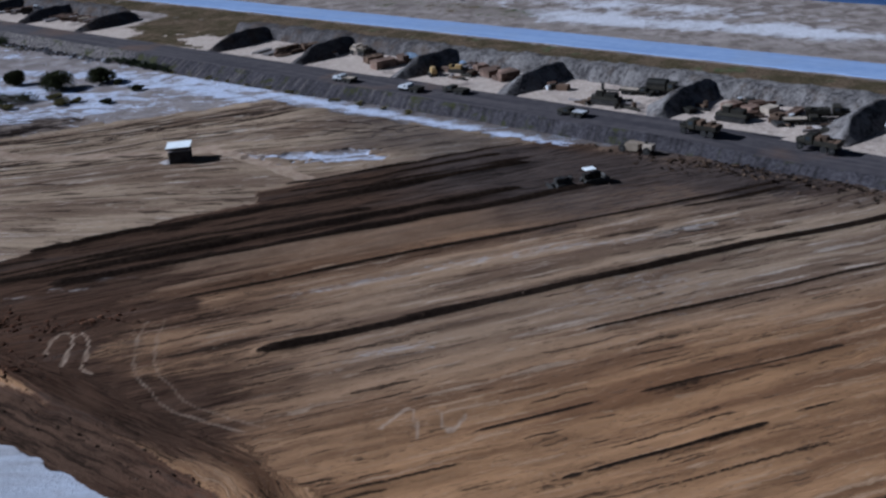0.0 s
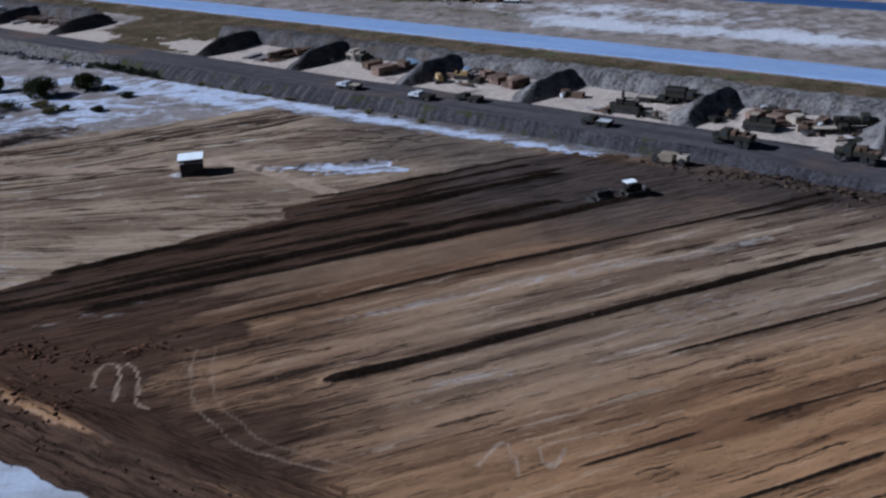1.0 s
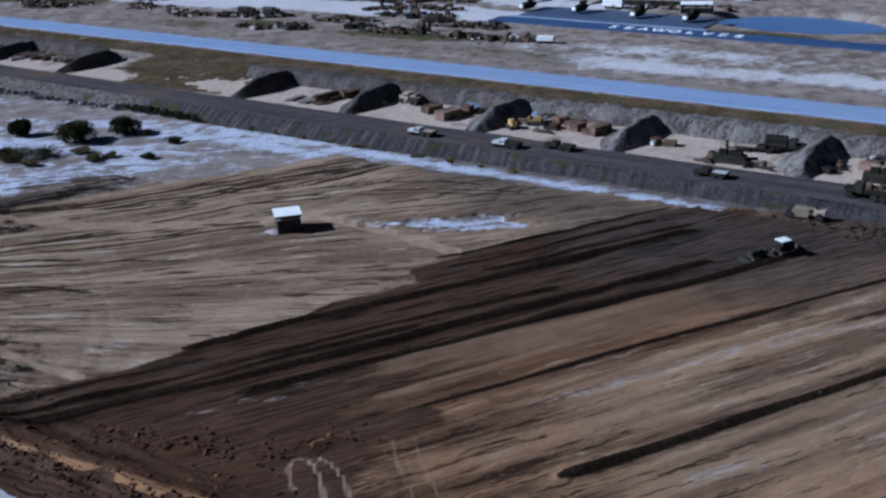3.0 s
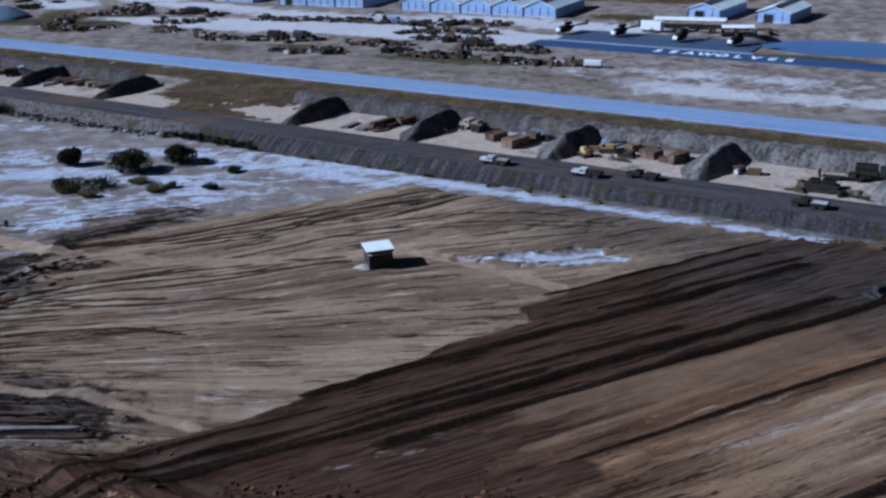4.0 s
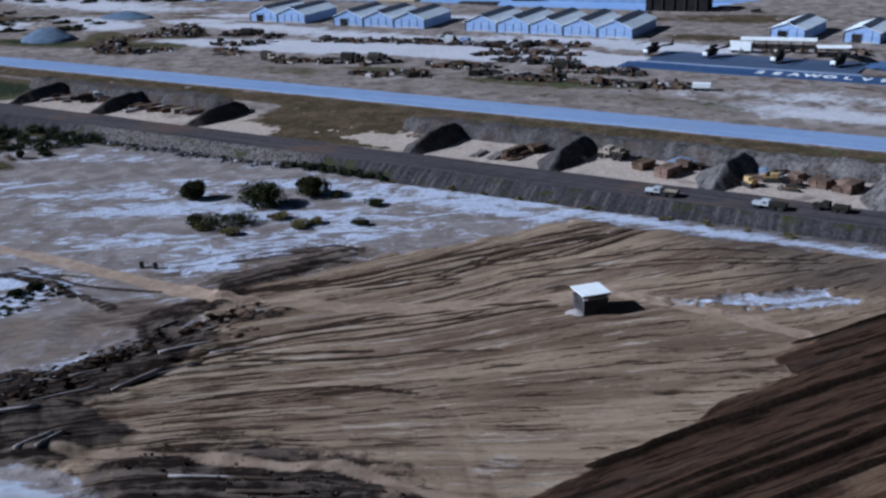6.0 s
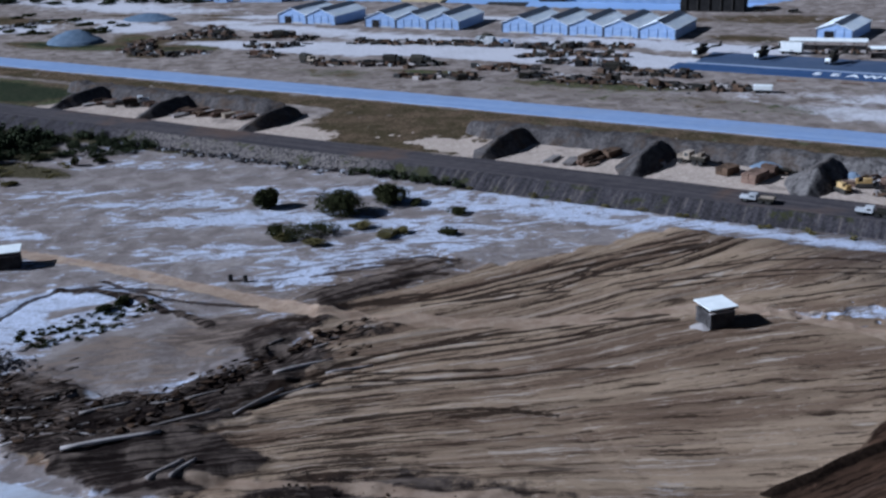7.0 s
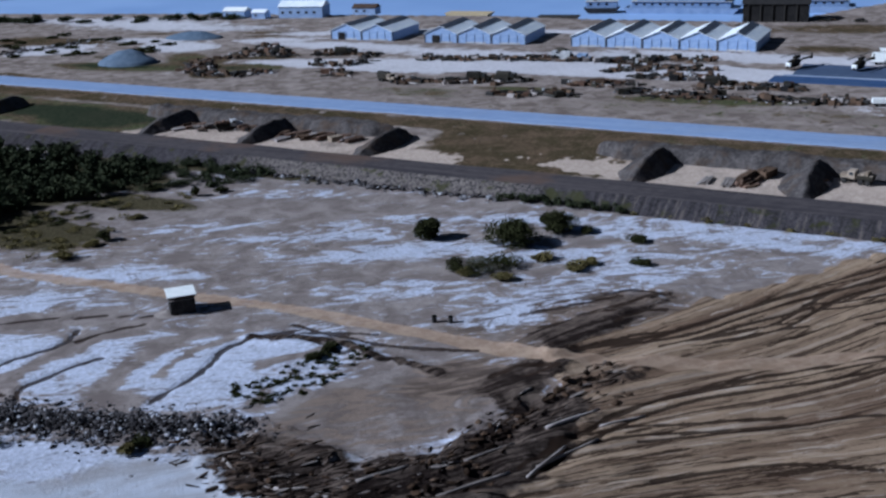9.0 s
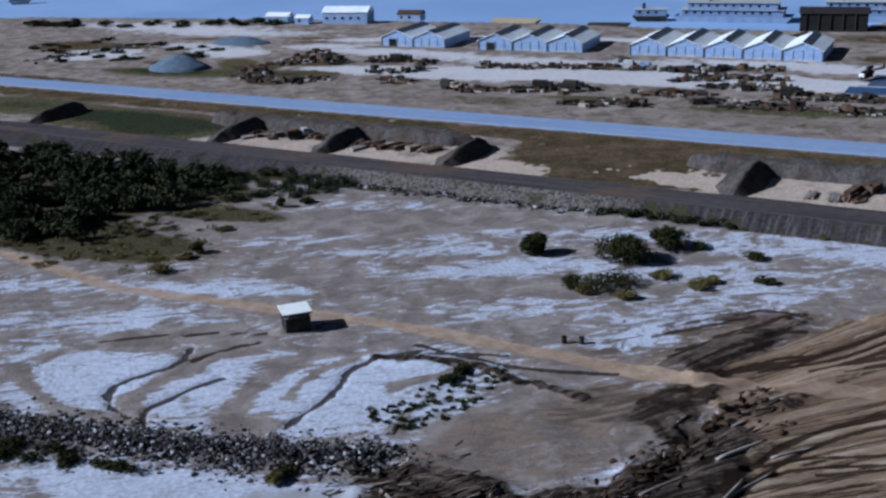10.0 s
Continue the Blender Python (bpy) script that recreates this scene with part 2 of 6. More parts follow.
def berm_material():
    g = Graph("dumped_gravel_soil", 1.0, 0, 0.0)
    p = g.world_pos()
    a, b = g.noise(p, 0.22, 4, 0.65), g.noise(p, 1.7, 5, 0.75)
    rill = g.noise(g.mapped(along_road(g, p), (0.6, 0.3, 0.3)), 1.0, 5, 0.7)
    c = g.mix(g.step(g.math("ADD", g.math("MULTIPLY", b, 0.5), g.math("MULTIPLY", rill, 0.5)), 0.36, 0.64), (0.036, 0.033, 0.034), (0.115, 0.104, 0.102))
    c = g.mix(g.math("MULTIPLY", g.step(a, 0.48, 0.66), 0.75), c, (0.075, 0.055, 0.042))
    sep = g.node("ShaderNodeSeparateXYZ")
    g.put(sep.inputs[0], along_road(g, p))
    c = g.mix(g.math("MULTIPLY", g.step(sep.outputs[0], -175, -135), g.step(g.math("ADD", g.math("MULTIPLY", b, 0.5), g.math("MULTIPLY", rill, 0.5)), 0.40, 0.62)), c, (0.19, 0.175, 0.168))
    g.color(c).bump(b, 0.5, 0.2)
    return g.mat


def bank_material():
    g = Graph("eroded_bank_soil", 1.0, 0, 0.0)
    p = g.world_pos()
    rd = along_road(g, p)
    a, b = g.noise(p, 0.12, 4, 0.65), g.noise(p, 1.8, 5, 0.75)
    rill = g.noise(g.mapped(rd, (0.95, 0.06, 0.08)), 1.0, 5, 0.7)
    c = g.mix(g.step(b, 0.3, 0.7), (0.030, 0.028, 0.033), (0.090, 0.082, 0.089))
    c = g.mix(g.step(rill, 0.42, 0.52, 0.5, 0), c, (0.020, 0.018, 0.018))
    sep = g.node("ShaderNodeSeparateXYZ")
    g.put(sep.inputs[0], rd)
    pale = g.math("MULTIPLY", g.step(sep.outputs[0], -226, -206), g.step(sep.outputs[0], -110, -150))
    c = g.mix(g.math("MULTIPLY", g.step(rill, 0.55, 0.62), g.math("MULTIPLY", pale, 0.32)), c, (0.22, 0.18, 0.15))
    stony = g.math("MULTIPLY", g.step(sep.outputs[0], -300, -280), g.step(sep.outputs[0], -216, -232))
    c = g.mix(g.math("MULTIPLY", g.math("MULTIPLY", stony, 0.9), g.step(b, 0.38, 0.60)), c, (0.20, 0.175, 0.160))
    weeds = g.step(g.math("ADD", g.noise(p, 0.28, 4, 0.7), g.math("MULTIPLY", a, 0.6)), 0.84, 0.96)
    c = g.mix(g.math("MULTIPLY", weeds, 0.8), c, (0.048, 0.050, 0.020))
    g.color(c).bump(b, 0.9, 0.4)
    return g.mat


def road_material(name, a, b, wear):
    g = Graph(name, 0.9, 0, 0.06)
    p = g.world_pos()
    along = g.mapped(p, (1, 1, 1), -ROAD_ANGLE)
    st = g.noise(g.mapped(along, (0.03, 0.8, 1)), 1.0, 4, 0.6)
    n = g.noise(p, 0.5, 5, 0.7)
    c = g.mix(g.step(g.math("ADD", g.math("MULTIPLY", st, 0.6), g.math("MULTIPLY", n, 0.4)), 0.35, 0.65), a, b)
    c = g.mix(g.math("MULTIPLY", g.step(g.noise(p, 0.06, 4), 0.52, 0.7), 0.5), c, wear)
    g.color(c).bump(n, 0.3, 0.08)
    return g.mat


def leaf_material(name, a, b):
    g = Graph(name, 0.9, 0, 0.05)
    r = g.island()
    n = g.noise(g.world_pos(), 1.2, 3)
    g.color(g.mix(g.math("ADD", g.math("MULTIPLY", r, 0.6), g.math("MULTIPLY", n, 0.4)), a, b))
    return g.mat


def rock_material(name, a, b, c3):
    g = Graph(name, 1.0, 0, 0.0)
    r = g.island()
    n = g.noise(g.world_pos(), 3.0, 4)
    c = g.mix(g.step(r, 0.1, 0.75), a, b)
    c = g.mix(g.step(r, 0.86, 0.94), c, c3)
    c = g.mix(g.math("MULTIPLY", n, 0.4), c, a)
    g.color(c).bump(n, 0.6, 0.15)
    return g.mat


def roofing(name, a, b):
    g = Graph(name, 0.55, 0.0, 0.4)
    p = g.pos()
    w = g.node("ShaderNodeTexWave")
    w.bands_direction = "Y"
    g.put(w.inputs["Vector"], p)
    w.inputs["Scale"].default_value = 1.1
    n = g.noise(g.mapped(p, (0.6, 0.15, 1)), 1.0, 4)
    g.color(g.mix(g.step(n, 0.35, 0.7), a, b)).bump(w.outputs["Fac"], 0.4, 0.05)
    return g.mat


M = {
    "ground": ground_material(), "water": water_material(), "pond": worn("pond_water", (0.060, 0.115, 0.25), (0.085, 0.15, 0.30), 0.35, 0.05, 0.4, bump=0.1), "berm": berm_material(), "bank": bank_material(),
    "haul": road_material("haul_road_surface", (0.043, 0.039, 0.044), (0.083, 0.073, 0.075), (0.135, 0.085, 0.058)),
    "strip": road_material("pale_paved_road", (0.185, 0.255, 0.42), (0.25, 0.325, 0.49), (0.23, 0.28, 0.39)),
    "pad": road_material("pad_asphalt", (0.050, 0.072, 0.125), (0.075, 0.10, 0.165), (0.095, 0.115, 0.16)),
    "pad_edge": road_material("pad_pale_border", (0.20, 0.25, 0.36), (0.28, 0.33, 0.44), (0.22, 0.26, 0.34)),
    "pad_strip": road_material("painted_blue_strip", (0.030, 0.060, 0.14), (0.05, 0.085, 0.18), (0.07, 0.10, 0.17)),
    "leaf": leaf_material("dusty_leaf", (0.014, 0.018, 0.007), (0.055, 0.056, 0.024)),
    "leaf_dark": leaf_material("thicket_leaf", (0.016, 0.023, 0.013), (0.060, 0.068, 0.036)),
    "leaf_dry": leaf_material("dry_scrub_leaf", (0.06, 0.055, 0.020), (0.20, 0.165, 0.07)),
    "bark": worn("bark", (0.06, 0.045, 0.032), (0.12, 0.095, 0.07)),
    "rock": rock_material("rubble_stone", (0.022, 0.020, 0.022), (0.135, 0.126, 0.13), (0.52, 0.53, 0.58)),
    "clod": rock_material("earth_clod", (0.014, 0.010, 0.008), (0.085, 0.056, 0.038), (0.15, 0.105, 0.075)),
    "red_clod": rock_material("red_clay_clod", (0.020, 0.011, 0.008), (0.105, 0.050, 0.030), (0.20, 0.105, 0.062)),
    "splinter": rock_material("muddy_splinters", (0.018, 0.013, 0.011), (0.115, 0.085, 0.068), (0.34, 0.30, 0.28)),
    "gravel": worn("blue_gravel", (0.085, 0.12, 0.175), (0.165, 0.21, 0.28), 0.95, 0.5, 3.0, bump=0.8, dist=0.2),
    "wood": worn("weathered_timber", (0.085, 0.056, 0.042), (0.225, 0.150, 0.115), 0.85, 0.8, 5.0),
    "wood_dark": worn("dark_timber", (0.05, 0.034, 0.024), (0.125, 0.082, 0.056), 0.85, 0.8, 5.0),
    "log": worn("bleached_log", (0.17, 0.15, 0.14), (0.38, 0.345, 0.335), 0.9, 0.5, 4.0),
    "white_roof": worn("white_sheet_roof", (0.66, 0.69, 0.70), (0.84, 0.86, 0.86), 0.5, 0.7, 3.0, per=0.1),
    "sandbag": worn("grey_sandbag", (0.030, 0.028, 0.028), (0.085, 0.078, 0.078), 0.95, 1.0, 5.0, bump=0.8, dist=0.1),
    "black": worn("shadowed_opening", (0.012, 0.012, 0.013), (0.03, 0.028, 0.028), 0.9),
    "drab": worn("olive_drab_paint", (0.014, 0.013, 0.011), (0.036, 0.032, 0.025), 0.6, 1.0, 5.0),
    "steel": worn("dark_steel", (0.03, 0.03, 0.032), (0.085, 0.08, 0.075), 0.5, 1.0, 6.0, 0.6),
    "tyre": worn("tyre_rubber", (0.016, 0.016, 0.016), (0.035, 0.033, 0.032), 0.9),
    "glass": worn("vehicle_glass", (0.02, 0.025, 0.03), (0.04, 0.05, 0.06), 0.08, spec=0.6),
    "pale": worn("pale_paint", (0.34, 0.35, 0.37), (0.52, 0.53, 0.55), 0.5, 0.8, 4.0, per=0.2),
    "canvas": worn("tan_canvas", (0.20, 0.16, 0.12), (0.36, 0.30, 0.24), 0.9, 1.0, 5.0),
    "yellow": worn("dusty_yellow_paint", (0.32, 0.21, 0.08), (0.48, 0.34, 0.16), 0.65, 1.0, 5.0),
    "rust": worn("rusty_steel", (0.055, 0.032, 0.023), (0.135, 0.082, 0.058), 0.8, 1.0, 5.0),
    "ware_wall": roofing("blue_grey_sheet_wall", (0.24, 0.34, 0.57), (0.33, 0.44, 0.66)),
    "ware_roof": roofing("pale_sheet_roof", (0.70, 0.76, 0.84), (0.86, 0.90, 0.93)),
    # dark corner trim, and the shade painted beside the shed ridges
    "ware_dark": roofing("dark_trim_ridge_shade", (0.045, 0.055, 0.075), (0.08, 0.09, 0.12)),
    "hull": worn("blue_grey_hull", (0.16, 0.23, 0.38), (0.26, 0.34, 0.50), 0.5, 0.3, 2.0),
    "tan_hull": worn("sand_coloured_hull", (0.45, 0.36, 0.22), (0.60, 0.50, 0.33), 0.6, 0.5, 3.0),
    "paint": worn("white_lettering", (0.62, 0.66, 0.72), (0.8, 0.83, 0.86), 0.6),
}


# ---- mesh helpers ----
def link(name, bm, material, parent=None, label="", smooth=False):
    me = bpy.data.meshes.new(name)
    bm.to_mesh(me)
    bm.free()
    if smooth:
        me.polygons.foreach_set("use_smooth", [True] * len(me.polygons))
    me.materials.append(M[material])
    ob = new(name, me)
    ob.parent = parent
    if label:
        ob["label"] = label
    return ob


def part(name, bm, material, parent, label="", smooth=False):
    return link(name, bm, material, parent, label, smooth)


def thing(name, m, label, category, group=""):
    ob = new(name)
    ob.empty_display_size = 0.5
    ob.matrix_world = m
    return tagged(ob, label, category, group)


def box(size, at=(0, 0, 0), turn=0.0, bevel=0.0, bm=None, tilt=0.0):
    """A box whose base centre is at the given place."""
    own = bm or bmesh.new()
    r = bmesh.ops.create_cube(own, size=1.0)
    m = pose(at[0], at[1], at[2] + size[2] / 2, tilt, 0, turn) @ Matrix.Diagonal((*size, 1))
    bmesh.ops.transform(own, matrix=m, verts=r["verts"])
    if bevel:
        es = list({e for v in r["verts"] for e in v.link_edges})
        bmesh.ops.bevel(own, geom=es, offset=bevel, segments=2, affect="EDGES", profile=0.6)
    return own


def tube(r, length, at, axis="z", r2=None, seg=12, bm=None):
    own = bm or bmesh.new()
    d = bmesh.ops.create_cone(own, cap_ends=True, segments=seg, radius1=r, radius2=r if r2 is None else r2, depth=length)
    turn = {"z": (0, 0), "x": (0, 90), "y": (90, 0)}[axis]
    bmesh.ops.transform(own, matrix=pose(*at, turn[0], turn[1], 0), verts=d["verts"])
    return own


def prism(profile, length, bm=None, axis="y"):
    """A closed outline (x, z) drawn out along y, centred."""
    own = bm or bmesh.new()
    a = [own.verts.new((x, -length / 2, z)) for x, z in profile]
    b = [own.verts.new((x, length / 2, z)) for x, z in profile]
    n = len(profile)
    own.faces.new(a)
    own.faces.new(b[::-1])
    for i in range(n):
        own.faces.new((a[i], b[i], b[(i + 1) % n], a[(i + 1) % n]))
    bmesh.ops.recalc_face_normals(own, faces=own.faces)
    return own


def raw(name, verts, faces, material, smooth=False, parent=None):
    me = bpy.data.meshes.new(name)
    me.from_pydata([tuple(v) for v in verts], [], [tuple(f) for f in faces])
    if smooth:
        me.polygons.foreach_set("use_smooth", [True] * len(me.polygons))
    me.materials.append(M[material])
    me.update()
    ob = new(name, me)
    ob.parent = parent
    return ob


def sheet(nu, nv):
    i = np.arange(nu * nv).reshape(nu, nv)
    return np.stack([i[:-1, :-1], i[1:, :-1], i[1:, 1:], i[:-1, 1:]], -1).reshape(-1, 4)


def wave_noise(x, y, scale, seed, octaves=4):
    """Smooth value noise on arrays."""
    out, amp, tot = np.zeros_like(x, dtype=float), 1.0, 0.0
    for o in range(octaves):
        gx, gy = x * scale, y * scale
        ix, iy = np.floor(gx), np.floor(gy)
        fx, fy = gx - ix, gy - iy
        fx, fy = fx * fx * (3 - 2 * fx), fy * fy * (3 - 2 * fy)

        def h(a, b):
            v = np.sin(a * 127.1 + b * 311.7 + seed * 17.3 + o * 7.7) * 43758.5453
            return v - np.floor(v)
        out += amp * ((h(ix, iy) * (1 - fx) + h(ix + 1, iy) * fx) * (1 - fy) + (h(ix, iy + 1) * (1 - fx) + h(ix + 1, iy + 1) * fx) * fy)
        tot += amp
        amp, scale = amp * 0.55, scale * 2.05
    return out / tot


def smooth(x, a, b):
    t = np.clip((x - a) / (b - a), 0, 1)
    return t * t * (3 - 2 * t)


def line_distance(x, y, pts):
    best = np.full(x.shape, 1e9)
    for (ax, ay), (bx, by) in zip(pts[:-1], pts[1:]):
        dx, dy = bx - ax, by - ay
        t = np.clip(((x - ax) * dx + (y - ay) * dy) / (dx * dx + dy * dy), 0, 1)
        best = np.minimum(best, np.hypot(x - ax - t * dx, y - ay - t * dy))
    return best


def inside(x, y, pts):
    """Signed distance to an outline, positive inside."""
    c = np.zeros(x.shape, bool)
    for (ax, ay), (bx, by) in zip(pts, pts[1:] + pts[:1]):
        if ay == by:
            continue
        c ^= ((ay > y) != (by > y)) & (x < (bx - ax) * (y - ay) / (by - ay) + ax)
    return np.where(c, 1, -1) * line_distance(x, y, pts + pts[:1])


def rounded(pts, n=5):
    """A smooth curve through the points."""
    q = [pts[0]] + list(pts) + [pts[-1]]
    out = []
    for k in range(1, len(q) - 2):
        for i in range(n):
            t = i / n
            out.append(tuple(0.5 * (2 * q[k][a] + (q[k + 1][a] - q[k - 1][a]) * t + (2 * q[k - 1][a] - 5 * q[k][a] + 4 * q[k + 1][a] - q[k + 2][a]) * t * t
                                    + (3 * q[k][a] - q[k - 1][a] - 3 * q[k + 1][a] + q[k + 2][a]) * t ** 3) for a in (0, 1)))
    return out + [tuple(pts[-1])]


def blob(x, y, cx, cy, a, b, turn=0.0):
    """1 in the middle of an ellipse, 0 at its rim and beyond."""
    ca, sa = math.cos(radians(turn)), math.sin(radians(turn))
    u, w = (x - cx) * ca + (y - cy) * sa, -(x - cx) * sa + (y - cy) * ca
    return np.clip(1.15 - np.hypot(u / a, w / b), 0, 1)


# ---- ground ----
FILL = [(-5, 50), (-22, 76), (-39, 88), (-60, 104), (-90, 126), (-98, 135), (-115, 147), (-129, 156), (-131, 162), (-121, 168), (-112, 168),
        (-104, 174), (-99, 183), (-98, 191), (-80, 197), (-60, 204), (-41, 209.5), (-21, 194.5), (-1, 180), (14, 171), (27, 164.5), (48, 148), (150, 66), (150, 50)]
MAIN_TRACK = [(-225, 296), (-186.4, 262), (-169, 242), (-152, 231), (-129, 215.5), (-115, 203.6), (-100, 191), (-92, 185.2), (-80, 181), (-70, 178.8), (-60, 177.4), (-52, 177.6), (-45, 178.5)]
TOWER_TRACK = [(-46, 178.6), (-39.5, 174.6), (-33, 168), (-25.3, 160.2)]
LOW_TRACK = [(-112, 149), (-98.7, 145), (-89.4, 141), (-83.5, 139.6), (-78.8, 136.3), (-74.8, 133.6), (-70.5, 130.4)]
TORN = [(-139.1, 172.7), (-139, 179.2), (-133.1, 179.1), (-124, 169), (-114.4, 170.4), (-104.4, 179.6), (-98.5, 181), (-97.6, 173), (-103.6, 166.2), (-111.6, 158.4), (-105.8, 151.3), (-113.7, 147), (-122.6, 150.6), (-129.9, 158.6), (-134.7, 165.7)]
DEBRIS = [(-139, 182), (-134, 178), (-125, 169), (-116, 165), (-108, 172), (-100, 178), (-91, 182)]
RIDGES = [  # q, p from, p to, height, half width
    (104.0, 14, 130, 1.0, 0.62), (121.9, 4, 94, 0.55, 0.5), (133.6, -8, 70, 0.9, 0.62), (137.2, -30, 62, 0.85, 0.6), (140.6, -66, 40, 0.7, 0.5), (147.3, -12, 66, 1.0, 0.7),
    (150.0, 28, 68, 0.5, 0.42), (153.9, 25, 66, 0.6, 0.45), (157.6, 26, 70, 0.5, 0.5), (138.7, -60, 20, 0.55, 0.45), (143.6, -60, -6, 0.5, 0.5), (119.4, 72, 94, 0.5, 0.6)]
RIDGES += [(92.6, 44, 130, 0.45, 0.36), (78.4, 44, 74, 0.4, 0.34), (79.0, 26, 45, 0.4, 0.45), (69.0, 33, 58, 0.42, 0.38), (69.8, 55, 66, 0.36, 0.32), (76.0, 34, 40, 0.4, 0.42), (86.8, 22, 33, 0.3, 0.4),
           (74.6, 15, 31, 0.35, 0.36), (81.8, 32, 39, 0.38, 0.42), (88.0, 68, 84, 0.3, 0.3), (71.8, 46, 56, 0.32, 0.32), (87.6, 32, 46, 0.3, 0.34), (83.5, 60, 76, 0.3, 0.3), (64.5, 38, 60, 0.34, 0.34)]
TRAILS = [  # wheel-worn lines that fan out over the north of the fill
    [(-94.4, 190.2), (-83.6, 190.7), (-75.7, 193.1), (-59.9, 199.2), (-45.1, 203.2), (-36.7, 205.3)], [(-89.5, 189.3), (-77.7, 190.4), (-59.9, 196.6), (-38.2, 201.1)], [(-107.6, 162.3), (-98.7, 170.1), (-90.7, 174.2), (-79.9, 176.3), (-64.2, 177.4), (-53.4, 177.2)],
    [(-108.1, 161.5), (-95.7, 169.8), (-84.8, 173.4), (-70.1, 173.5), (-52.4, 175.4)], [(-94.8, 166.2), (-82, 165.2), (-71.2, 165.1), (-62.4, 163.6)], [(-103.6, 165.3), (-96.7, 167.6), (-87.5, 166.6), (-77.1, 165.3)]]
TRAILS += [
    [(-83.7, 188), (-76.1, 189.5), (-59.7, 194)], [(-76.8, 187.2), (-63.2, 188.3)],
    [(-96.4, 158.5), (-84.5, 158.2), (-73.8, 154.7)], [(-79.7, 186.6), (-67.9, 187.9), (-55, 195.5), (-39.4, 199.7)], [(-67, 185.7), (-54.8, 189.3), (-39.4, 192.4), (-25.7, 191.5), (-17.6, 188.3)],
    [(-55.2, 186.1), (-44.4, 186.4), (-28.8, 186.2), (-11.3, 182.2)], [(-36.7, 178.8), (-26.9, 179.6), (-14.2, 180.3)], [(-60, 193.1), (-47.2, 193.7), (-31.4, 201.5)]]
FAN = (-190.0, 152.0)      # the tyre tracks spread from here


JUNK_ROWS = (((-143, 431), (-139, 408)), ((-141, 406), (-122, 402)), ((-127, 437), (-114, 431)), ((-106, 397), (-100, 389)), ((-104, 432), (-86, 416)), ((-88, 373), (-54, 357)),
             ((-74, 406), (-55, 396)), ((-37, 388), (-20, 374)), ((-20, 374), (5, 368)), ((-28, 365), (-4, 355)), ((-44, 348), (-28, 341)), ((-36, 335), (-16, 318)), ((-15, 332), (5, 320)), ((-12, 315), (10, 300)),
             ((-134.3, 433.1), (-118, 451.2)), ((-118, 450.2), (-114.2, 430.3)), ((-144.6, 414.6), (-136.7, 402)), ((-106.4, 412.5), (-92.5, 404.9)), ((-54.6, 397.7), (-36.8, 386.9)), ((-25.6, 349.7), (-6, 342.1)), ((-65.4, 343.6), (-47.7, 336)))


def shore(s):
    return np.interp(s, [-900, -600, -490, -400, -330, -292, -240, -225, -180, 0, 300], [318, 325, 344, 356, 364, 362, 366, 372, 460, 520, 560])


